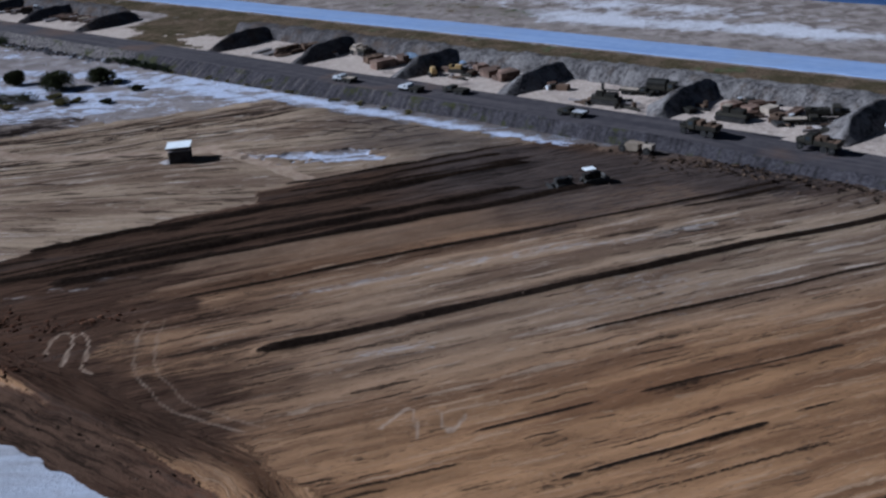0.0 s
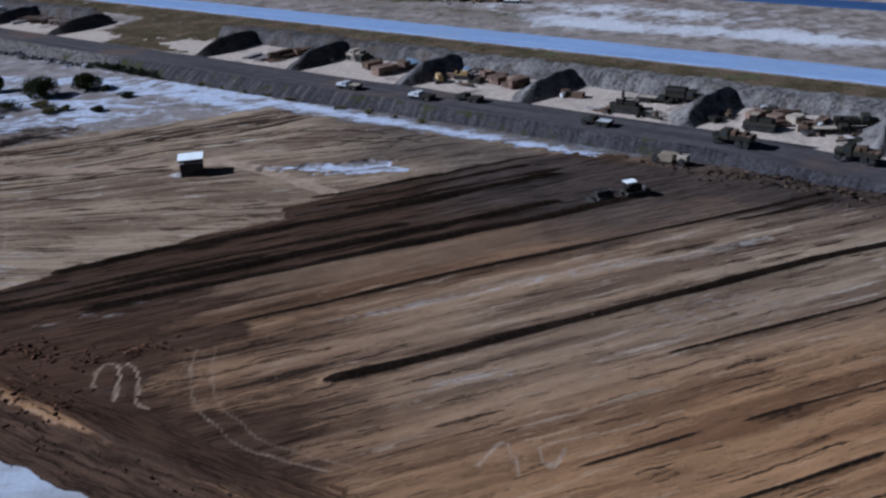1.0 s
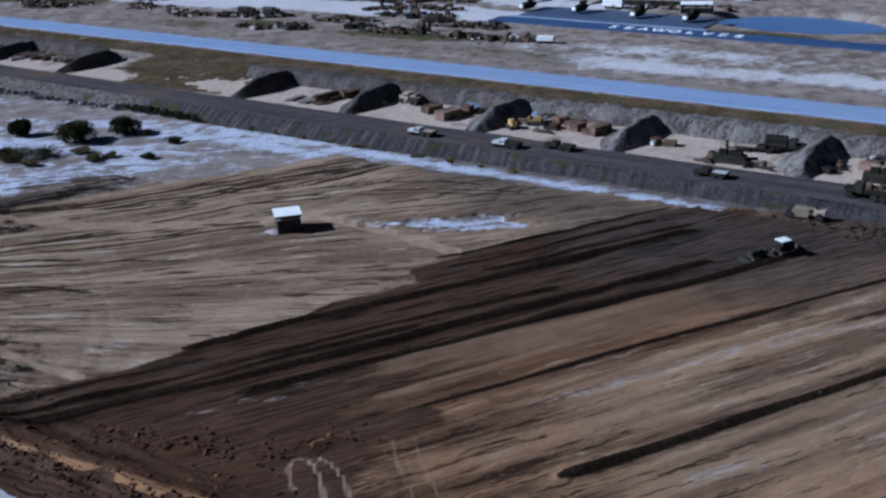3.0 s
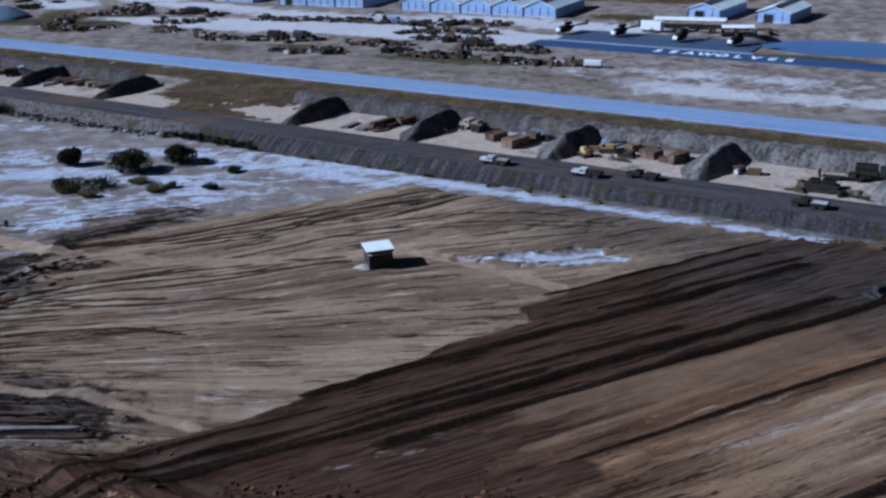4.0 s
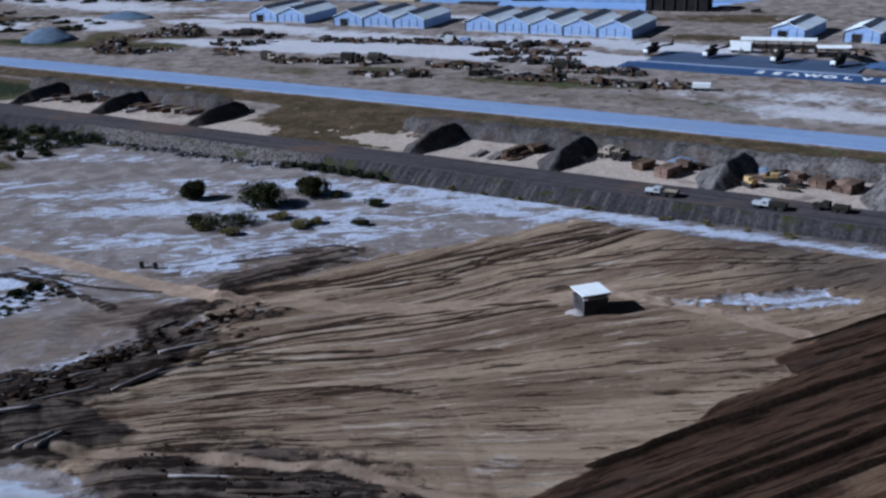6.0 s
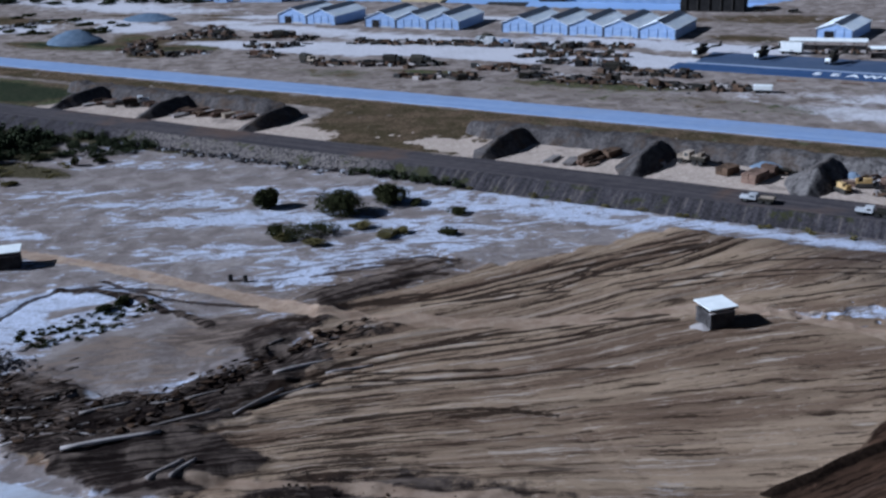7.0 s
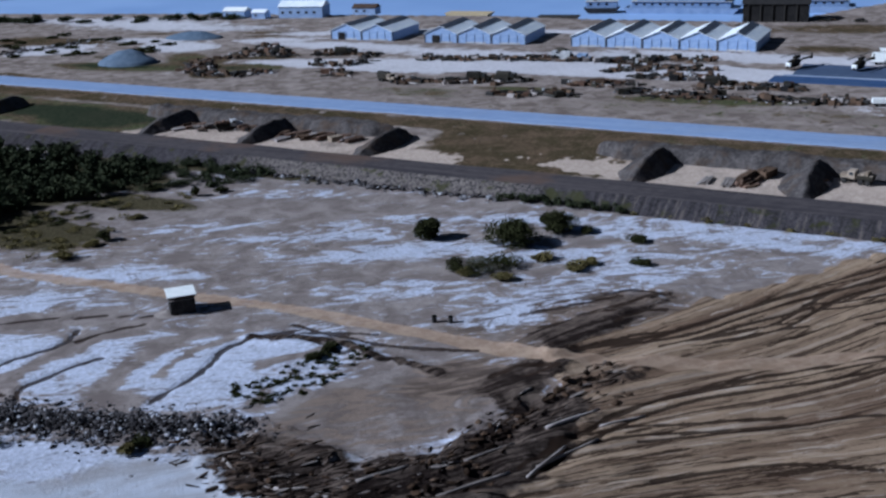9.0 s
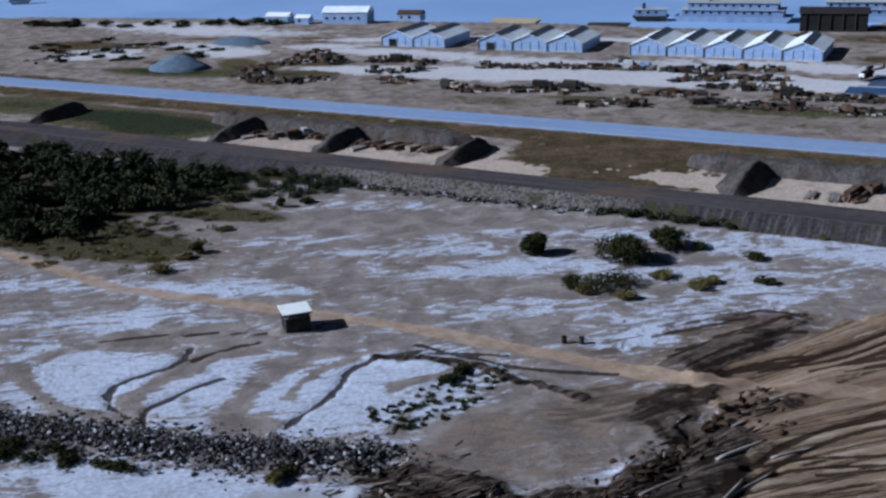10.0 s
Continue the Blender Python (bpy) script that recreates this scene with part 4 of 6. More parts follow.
def build_ground():
    xs = np.concatenate([[-6000, -3000, -1500, -900, -600, -450, -360, -300, -265], np.arange(-240, -180, 1.2), np.arange(-180, 62, 0.55), np.arange(62, 120, 1.5),
                         [130, 150, 180, 230, 300, 450, 700, 1500, 3000, 6000]])
    ys = np.concatenate([[-6000, -2000, -600, -200, -60, 0, 30, 50], np.arange(62, 215, 0.42), np.arange(215, 320, 1.1), np.arange(320, 640, 2.8), [660, 700, 800, 1000, 1500, 3000, 6000]])
    x, y = np.meshgrid(xs, ys, indexing="ij")
    z, f = ground_fields(x, y)
    me = bpy.data.meshes.new("ground")
    nv = x.size
    fc = sheet(*x.shape)
    me.vertices.add(nv)
    me.vertices.foreach_set("co", np.stack([x, y, z], -1).ravel())
    me.loops.add(fc.size)
    me.loops.foreach_set("vertex_index", fc.ravel().astype(np.int32))
    me.polygons.add(len(fc))
    me.polygons.foreach_set("loop_start", np.arange(0, fc.size, 4, dtype=np.int32))
    me.update(calc_edges=True)
    me.polygons.foreach_set("use_smooth", np.ones(len(fc), dtype=bool))
    for key, val in f.items():
        if key == "flow":
            me.attributes.new(key, "FLOAT_VECTOR", "POINT").data.foreach_set("vector", val.ravel().astype(np.float32))
        else:
            me.attributes.new(key, "FLOAT", "POINT").data.foreach_set("value", np.ravel(val).astype(np.float32))
    me.materials.append(M["ground"])
    me.update()
    return tagged(new("ground", me), "brown graded earth fill and salt-crusted mud flat with furrows", "ground", kind="structure")


build_ground()


def height(x, y):
    z, _ = ground_fields(np.array([[float(x)]]), np.array([[float(y)]]))
    return float(z[0, 0])


def strip(name, material, v0, v1, s0, s1, z, label, category, kind="structure", thick=0.25, step=6.0):
    """A level strip along the road's direction, with a little thickness and a ragged edge."""
    n = max(2, int((s1 - s0) / step))
    bm = bmesh.new()
    rows = []
    r = rnd(name)
    for i in range(n + 1):
        s = s0 + (s1 - s0) * i / n
        a, b = v0 + r.uniform(-0.25, 0.25), v1 + r.uniform(-0.25, 0.25)
        rows.append([bm.verts.new((*sv(s, w), h)) for w, h in ((a, z - thick), (a + 0.1, z), (b - 0.1, z), (b, z - thick))])
    for a, b in zip(rows[:-1], rows[1:]):
        for k in range(3):
            bm.faces.new((a[k], b[k], b[k + 1], a[k + 1]))
    bmesh.ops.recalc_face_normals(bm, faces=bm.faces)
    return tagged(link(name, bm, material), label, category, kind=kind)


strip("road", "strip", 196.2, 206.2, -620, 160, LAND + 0.24, "pale blue-grey paved road across the flat land", "road")
tagged(raw("water", [(-5000, -5000, -0.8), (6000, -5000, -0.8), (6000, 6000, -0.8), (-5000, 6000, -0.8)], [(0, 1, 2, 3)], "water"),
       "calm blue river beyond the yard", "water", kind="structure")
ring = [(86 + 30 * math.cos(a) * 0.777 + 20 * math.sin(a) * 0.629, 306 - 30 * math.cos(a) * 0.629 + 20 * math.sin(a) * 0.777, -0.72) for a in np.linspace(0, 2 * math.pi, 41)[:40]]
tagged(raw("water", ring, [tuple(range(39, -1, -1))], "pond"), "still dark blue pond beside the landing pad", "water", kind="structure")


def build_bank():
    ss = np.arange(-560, 150, 0.65)
    prof = np.array([(0.0, -0.3), (0.05, 0.0), (0.22, 0.30), (0.42, 0.75), (0.62, 1.25), (0.82, 1.75), (0.95, 2.05), (1.0, 2.12), (149.8, 2.06),
                     (155.0, 2.06), (155.6, 1.95), (156.6, 1.5), (157.8, 1.0), (158.4, 0.6)])
    s, k = np.meshgrid(ss, np.arange(len(prof)), indexing="ij")
    v, z = prof[k, 0].copy(), prof[k, 1].copy()
    # the foot of the bank lies further out in the north-west
    foot = np.interp(s, [-560, -300, -225, -205, -165, -140, -100, 150], [142.0, 141.8, 143.0, 142.6, 142.6, 144.6, 145.0, 144.6])
    v = np.where(k < 8, foot + (146.7 - foot) * v, v)
    face = np.clip(1 - np.abs(k - 3.2) / 3.4, 0, 1)
    gully = np.abs(wave_noise(s + 1.5 * wave_noise(s, v, 0.4, 24, 2), 0 * s + v * 0.08, 0.24, 21, 4) - 0.5) * 2 - 0.3
    slump = wave_noise(s, v * 0.6, 0.11, 22, 3) - 0.5
    v += face * (gully * 0.9 + slump * 2.2)
    z += face * (wave_noise(s, v, 0.6, 23, 3) - 0.5) * 0.5
    low = smooth(s, -82, -58)
    rough = smooth(s, -292, -284) * smooth(s, -220, -230)
    z = z - 0.5 * rough * face
    z = z * (1 - 0.45 * low * (k < 12))
    x, y = s * SU[0] + v * VU[0], s * SU[1] + v * VU[1]
    ob = raw("embankment", np.stack([x, y, z], -1).reshape(-1, 3), sheet(*x.shape), "bank", True)
    return tagged(ob, "eroded grey earth bank that carries the haul road", "embankment", kind="structure")


build_bank()
n_road = np.arange(-560, 151, 3.0)
verts = []
for s_ in n_road:
    lo = 1 - 0.45 * float(smooth(np.array(s_), -82, -58))
    w = 0.25 * math.sin(s_ * 0.21) + 0.2 * math.sin(s_ * 0.077)
    for v_, z_ in ((146.8 + w * 0.6, 2.0), (147.0 + w * 0.6, 2.15), (150.6, 2.2), (155.0 + w, 2.15), (155.2 + w, 2.0)):
        verts.append((*sv(s_, v_), z_ * lo + 0.02))
tagged(raw("road", verts, sheet(len(n_road), 5), "haul", False), "dark compacted haul road on top of the bank", "road", kind="structure")


# ---- earth berms of the storage bays ----
def berm(name, s, v, length, width, high, turn, seed, label, group="", ends=7.5):
    nu, nw = max(10, int(length / 0.8)), 17
    u, w = np.meshgrid(np.linspace(-1, 1, nu), np.linspace(-1, 1, nw), indexing="ij")
    plan = np.clip((1 - np.abs(u)) * length / 2 / ends, 0, 1) ** 0.6
    h = np.clip((1 - np.abs(w)) * plan * width / 2 / (high * 1.02), 0, 1)
    h = np.sin(h * 1.35) / math.sin(1.35)
    X, Y = u * length / 2, w * plan * width / 2
    z = high * h * (0.82 + 0.4 * wave_noise(X, Y * 0.3, 0.22, seed, 3)) + (wave_noise(X, Y, 0.8, seed + 1, 3) - 0.5) * 0.55 * (h > 0.02)
    Y = Y + (wave_noise(X, Y * 0.2, 0.35, seed + 2, 3) - 0.5) * 1.6
    z = np.where((np.abs(u) > 0.999) | (np.abs(w) > 0.999), -0.5, z)
    ob = raw(name, np.stack([X, Y, z], -1).reshape(-1, 3), sheet(nu, nw), "berm", True)
    ob.matrix_world = pose(*sv(s, v), LAND, 0, 0, ROAD_ANGLE + turn)
    return tagged(ob, label, "earth berm", group)


def finger(s, high, seed):
    """A bay divider that runs straight away from the road: steep on one flank, gentle on the other."""
    nu, across = 40, np.array([-3.5, -3.1, -2.5, -1.8, -1.1, -0.45, 0.0, 0.5, 1.2, 2.2, 3.2, 4.2, 5.2, 6.0])
    shape = np.array([0, 0.06, 0.22, 0.46, 0.70, 0.93, 1.0, 0.95, 0.80, 0.58, 0.37, 0.18, 0.05, 0])
    u, k = np.meshgrid(np.linspace(0, 1, nu), np.arange(len(across)), indexing="ij")
    X = u * 20.5
    ramp = np.clip(X / 7.5, 0, 1) ** 0.75 * (1 - 0.55 * np.clip((X - 15.5) / 5.0, 0, 1) ** 2)
    Y = across[k] * (0.22 + 0.78 * ramp) + (wave_noise(X, 0 * X, 0.16, seed, 2) - 0.5) * 1.4
    Y = Y + np.where(across[k] < -0.2, (wave_noise(X, 0 * X + k * 0.1, 0.45, seed + 2, 3) - 0.5) * 0.9, 0)
    z = high * shape[k] * ramp * (0.92 + 0.16 * wave_noise(X, 0 * X, 0.25, seed + 1, 2)) + (wave_noise(X, Y, 0.7, seed + 3, 3) - 0.5) * 0.35 * shape[k]
    z = np.where((k == 0) | (k == len(across) - 1) | (u == 0) | (u == 1), -0.5, z)
    ob = raw("earth_berm", np.stack([X, Y, z], -1).reshape(-1, 3), sheet(nu, len(across)), "berm", True)
    ob.matrix_world = pose(*sv(s, 156.6), LAND, 0, 0, ROAD_ANGLE + 90)
    return tagged(ob, "grey dumped-earth berm that parts two storage bays", "earth berm", "bay berms")


FINGERS = (-388, -329, -299.5, -268.5, -209, -179.5, -148.3, -120.3, -87.8, -56.8, -27)
for i, s_ in enumerate(FINGERS):
    finger(s_, 3.3 if s_ > -230 else 3.0, 30 + i * 5)
for i, (a, b) in enumerate(((-345, -271), (-224, -121), (-128, 4))):
    berm("earth_berm", (a + b) / 2, 177.2, b - a, 8.5, 2.5, 0, 80 + i * 5, "long grey earth berm with gullied face behind the storage bays")


# ---- plants ----
def leaf_cloud(r, n, size, rx, ry, rz, cz, lumps=5):
    """Leaves as small bent quads, clustered in lumps, with an uneven outline. Returns vertices and faces."""
    vs, fs = [], []
    cent = []
    for k in range(lumps):
        a, d = r.uniform(0, 6.28), r.uniform(0.0, 0.62)
        cent.append((rx * d * math.cos(a), ry * d * math.sin(a), cz + rz * r.uniform(-0.45, 0.5), r.uniform(0.40, 0.68)))
    for i in range(n):
        cx, cy, c_z, q = cent[i % lumps]
        d = Vector((r.gauss(0, 1), r.gauss(0, 1), r.gauss(0, 1))).normalized()
        rr = r.uniform(0.55, 1.0) * q
        c = Vector((cx + d.x * rx * rr, cy + d.y * ry * rr, max(0.12, c_z + d.z * rz * rr)))
        t = Vector((r.gauss(0, 1), r.gauss(0, 1), r.gauss(0, 0.7))).normalized()
        b = t.cross(Vector((r.gauss(0, 1), r.gauss(0, 1), r.gauss(0, 1)))).normalized()
        w, h = size * r.uniform(0.6, 1.4), size * r.uniform(0.5, 1.1)
        k = len(vs)
        vs += [c - t * w, c - b * h * 0.6, c + t * w, c + b * h + d * size * 0.3]
        fs.append((k, k + 1, k + 2, k + 3))
    return vs, fs


def tree(x, y, high, wide, seed, label, leaf="leaf"):
    r = rnd(seed)
    root = thing("tree", pose(x, y, height(x, y) - 0.05), label, "tree")
    bm = bmesh.new()
    tube(0.22, high * 0.5, (0, 0, high * 0.25), "z", 0.13, 9, bm)
    for k in range(6):
        a = k * 1.05 + r.uniform(-0.3, 0.3)
        d = bmesh.ops.create_cone(bm, cap_ends=True, segments=6, radius1=0.10, radius2=0.03, depth=high * 0.5)
        bmesh.ops.transform(bm, matrix=pose(0, 0, high * r.uniform(0.22, 0.4), 0, r.uniform(28, 58), math.degrees(a)) @ pose(0, 0, high * 0.25), verts=d["verts"])
    part("trunk", bm, "bark", root)
    vs, fs = leaf_cloud(r, 5600, 0.21, wide * 0.54, wide * 0.54, high * 0.46, high * 0.47, 16)
    raw("crown", vs, fs, leaf, parent=root)
    return root


def shrub(x, y, high, wide, seed, label, leaf):
    r = rnd(seed)
    root = thing("shrub", pose(x, y, height(x, y) - 0.05), label, "shrub")
    bm = bmesh.new()
    for k in range(5):
        d = bmesh.ops.create_cone(bm, cap_ends=True, segments=5, radius1=0.05, radius2=0.015, depth=high * 0.7)
        bmesh.ops.transform(bm, matrix=pose(0, 0, 0, 0, r.uniform(15, 60), k * 72) @ pose(0, 0, high * 0.35), verts=d["verts"])
    part("stem", bm, "bark", root)
    vs, fs = leaf_cloud(r, 1300, 0.15, wide / 2, wide / 2, high * 0.45, high * 0.45, 8)
    raw("foliage", vs, fs, leaf, parent=root)
    return root


for i, (x, y, h, w) in enumerate(((-103.5, 238.5, 3.7, 4.2), (-91.5, 231.2, 4.9, 7.8), (-82.8, 235.2, 4.0, 6.0))):
    tree(x, y, h, w, 200 + i, "rounded dark green tree alone on the salt flat")
for i, (x, y, h, w, k) in enumerate(((-99.5, 220.5, 3.0, 7.4, 0), (-95, 222.5, 2.4, 6.4, 0), (-102.5, 222.5, 2.2, 4.2, 0), (-101.5, 220.0, 1.6, 3.4, 1), (-96.5, 216.2, 1.3, 3.4, 1), (-89, 222.5, 1.5, 4.0, 1),
                                     (-85.4, 217.0, 1.4, 4.0, 1)) + ( (-82.5, 218.4, 1.2, 3.0, 1), (-75.5, 216.0, 1.2, 3.4, 0), (-72.0, 226.2, 1.3, 4.2, 0), (-78.0, 233.0, 1.3, 3.0, 0),
                                     (-156.7, 255.0, 2.2, 3.6, 0), (-162.2, 247.0, 1.7, 5.6, 1), (-158.5, 252.4, 1.3, 3.6, 1), (-141.8, 277.5, 2.2, 2.4, 0), (-137, 279.0, 1.1, 3.0, 0),
                                     (-124.0, 199.0, 1.3, 2.4, 0), (-126.5, 197.2, 1.0, 2.8, 0), (-147.5, 179.0, 1.4, 2.6, 1), (-152, 266, 1.0, 3.0, 1),
                                     (-146.5, 180.5, 1.0, 3.0, 0), (-150.0, 284, 1.4, 3.5, 0))):
    shrub(x, y, h, w, 230 + i, "dry yellow-green scrub on the salt flat" if k else "low dusty green shrub on the salt flat", "leaf_dry" if k else "leaf")


def scrub_mass(name, spots, seed, material, label, category, leaf=0.24, count=230):
    r = rnd(seed)
    vs, fs = [], []
    for x, y, h, w in spots:
        a, b = leaf_cloud(r, int(count * (0.5 + w / 6)), leaf, w / 2, w / 2, h * 0.48, h * 0.5, 6)
        k = len(vs)
        z = height(x, y)
        vs += [(v[0] + x, v[1] + y, v[2] + z - 0.1) for v in a]
        fs += [tuple(i + k for i in f) for f in b]
    return tagged(raw(name, vs, fs, material), label, category, kind="stuff")


def scattered(outline, n, seed, h0, h1, w0, w1):
    r, out = rnd(seed), []
    xs, ys = [p[0] for p in outline], [p[1] for p in outline]
    while len(out) < n:
        x, y = r.uniform(min(xs), max(xs)), r.uniform(min(ys), max(ys))
        if float(inside(np.array([x]), np.array([y]), outline)[0]) > 0:
            out.append((x, y, r.uniform(h0, h1), r.uniform(w0, w1)))
    return out


THICKET = [(-244, 306), (-200, 273), (-178, 268), (-166, 279), (-155, 290), (-152, 303), (-178, 325), (-205, 348), (-248, 378)]
scrub_mass("thicket", scattered(THICKET, 380, 5, 1.8, 4.8, 4.0, 8.0), 6, "leaf_dark", "dense dark green thicket at the foot of the bank", "thicket", 0.36, 300)
scrub_mass("scrub", scattered([(-166, 286), (-150, 283), (-128, 284), (-122, 288), (-152, 309), (-164, 306)], 110, 8, 0.8, 2.2, 2.2, 5.0), 9, "leaf_dark", "low green scrub along the foot of the bank", "scrub", 0.2, 150)
scrub_mass("bushes", [(*sv(s_, 142.4 + (i % 3) * 0.9), 1.6, 2.6) for i, s_ in enumerate(np.arange(-229, -206, 1.5))], 11, "leaf_dark", "dark green bushes on the eroded bank", "bushes", 0.2, 200)
scrub_mass("weeds", [(*sv(s_ + (i * 7 % 5), 142.6 + (i % 3) * 0.6), 0.7, 1.8) for i, s_ in enumerate(np.arange(-204, -130, 4.0))], 12, "leaf_dry", "dry weeds along the foot of the bank", "weeds", 0.15, 120)
scrub_mass("weeds", scattered([(-180.5, 197.5), (-174.6, 193.3), (-168.7, 189.8), (-161.7, 186.1), (-161.8, 184.1), (-168.7, 186.7), (-179.6, 192.4)], 30, 13, 0.6, 1.5, 2.0, 4.0), 14, "leaf", "green weeds beside the rubble", "weeds", 0.16, 160)
scrub_mass("scrub", scattered([(-119, 200.3), (-118.1, 195.3), (-128, 187.5), (-135, 185.6), (-137, 192), (-127, 197.5)], 100, 31, 0.15, 0.6, 0.5, 1.7), 32, "leaf", "sparse dark scrub in a line on the salt crust", "scrub", 0.13, 90)
scrub_mass("scrub", scattered([(-205, 272), (-168, 246), (-150, 262), (-140, 276), (-152, 284), (-176, 274)], 70, 33, 0.3, 1.0, 1.6, 4.2), 34, "leaf_dry", "dry brown scrub on grey mud", "scrub", 0.16, 90)
scrub_mass("weeds", scattered([(-195, 270), (-170, 262), (-152, 274), (-160, 284), (-176, 276)], 60, 15, 0.3, 0.9, 1.2, 3.2), 16, "leaf", "sparse low weeds on grey mud", "weeds", 0.15, 90)


# ---- rubble and clods ----
def ball():
    bm = bmesh.new()
    bmesh.ops.create_icosphere(bm, subdivisions=1, radius=1.0)
    v = np.array([tuple(w.co) for w in bm.verts])
    f = np.array([[w.index for w in q.verts] for q in bm.faces])
    bm.free()
    return v, f


BALL = ball()


def heap(name, pts, width, n, lo, hi, seed, material, label, category, flat=0.7, rise=0.0, stretch=1.0, align=None):
    """Stones or clods strewn along a line."""
    r = np.random.RandomState(seed)
    seg = np.array(pts, float)
    ln = np.hypot(*(seg[1:] - seg[:-1]).T)
    cum = np.r_[0, np.cumsum(ln)]
    t = r.uniform(0, cum[-1], n)
    x, y = np.interp(t, cum, seg[:, 0]), np.interp(t, cum, seg[:, 1])
    off = r.normal(0, width / 2.6, n)
    ang = r.uniform(0, 2 * np.pi, n)
    x, y = x + off * np.cos(ang), y + off * np.sin(ang)
    z, _ = ground_fields(x[None], y[None])
    z = z[0] + rise * np.exp(-(off / (width * 0.45)) ** 2) * r.uniform(0.2, 1, n)
    size = lo + (hi - lo) * r.uniform(0, 1, n) ** 2.2
    bv, bf = BALL
    vs = np.repeat(bv[None], n, 0) * (1 + r.uniform(-0.32, 0.32, (n, len(bv), 1)))
    vs = vs * (size[:, None] * np.stack([r.uniform(0.7, 1.3, n) * stretch, r.uniform(0.7, 1.2, n), r.uniform(0.6, 1.0, n) * flat], -1))[:, None]
    if align is not None:
        ang = radians(align) + r.normal(0, 0.42, n)
    c, s = np.cos(ang)[:, None], np.sin(ang)[:, None]
    X, Y = vs[..., 0] * c - vs[..., 1] * s, vs[..., 0] * s + vs[..., 1] * c
    P = np.stack([X + x[:, None], Y + y[:, None], vs[..., 2] + z[:, None]], -1).reshape(-1, 3)
    F = (bf[None] + (np.arange(n) * len(bv))[:, None, None]).reshape(-1, 3)
    return tagged(raw(name, P.tolist(), F.tolist(), material), label, category, kind="stuff")


heap("rubble", [(-188.5, 205.7), (-176.6, 197.9), (-168.6, 193.8), (-159.7, 189.7), (-150.8, 185.7), (-141.9, 182.2), (-136, 180.7)], 7.0, 7500, 0.06, 0.36, 41, "rock", "ridge of broken grey and white rubble on the flat", "rubble", rise=1.3)
heap("debris", [(-139, 177.7), (-136.1, 170.7), (-131.3, 164.6), (-123.4, 160.5)], 7.0, 420, 0.05, 0.20, 42, "splinter", "dark mud with rotten timber and splinters", "debris", flat=0.9, rise=0.4, stretch=7.0, align=2)
heap("debris", DEBRIS, 8.0, 360, 0.05, 0.20, 43, "splinter", "dark ridge of pushed-up earth clods at the edge of the fill", "debris", flat=0.9, rise=0.3, stretch=7.0, align=22)
heap("clods", [(-138, 176), (-134, 168), (-126, 163), (-118, 162), (-110, 166)], 9.0, 150, 0.10, 0.5, 51, "clod", "wet dark lumps of dug-up mud", "clods", flat=0.7, rise=0.3, stretch=1.8, align=15)
heap("clods", [(-120, 164), (-110, 171), (-101, 178), (-92, 183)], 6.0, 90, 0.10, 0.5, 52, "clod", "wet dark lumps of dug-up mud", "clods", flat=0.7, rise=0.4, stretch=2.0, align=30)
heap("debris", [(-22, 77), (-39, 89), (-60, 105), (-88, 125)], 4.0, 220, 0.05, 0.22, 44, "clod", "earth clods along the edge of the fill", "debris", rise=0.3)
heap("debris", [(-104, 146), (-95, 139), (-84, 134), (-75, 127)], 9.0, 260, 0.05, 0.28, 45, "clod", "dark clods and debris beside the dirt track", "debris", rise=0.3)
heap("stones", [sv(s_, 141.8 + 1.5 * (i % 2)) for i, s_ in enumerate(range(-290, -225, 6))], 3.0, 420, 0.15, 0.7, 46, "rock", "broken stones at the foot of the bank", "stones", rise=0.5)
heap("clods", [(-88, 121), (-70, 112), (-56, 104), (-44, 98)], 12.0, 620, 0.06, 0.28, 48, "red_clod", "red-brown clods on the corner of the fill", "clods", rise=0.1, stretch=1.6)
heap("clods", [(-67, 118), (-58, 114.5), (-50, 111), (-40, 113)], 6.0, 260, 0.06, 0.26, 50, "red_clod", "red-brown clods pushed up on the fill", "clods", rise=0.15, stretch=1.6)
heap("clods", [(30, 158), (40, 152), (50, 144), (58, 136)], 9.0, 420, 0.06, 0.34, 49, "clod", "brown clods where the bank runs out", "clods", rise=0.4, stretch=1.5)
heap("stones", [sv(s_, 141.6) for s_ in range(-96, -58, 6)], 3.0, 200, 0.10, 0.4, 47, "clod", "brown clods and stones at the foot of the bank", "stones")
for k, (rq, a, b, h, w) in enumerate(RIDGES[:2]):
    n = int((b - a) * 0.7)
    heap("clods", [(a * PU[0] + rq * QU[0], a * PU[1] + rq * QU[1]), (b * PU[0] + rq * QU[0], b * PU[1] + rq * QU[1])], 1.1, n, 0.04, 0.17, 60 + k, "clod",
         "dark clods along a furrow in the graded fill", "clods", rise=0.05)


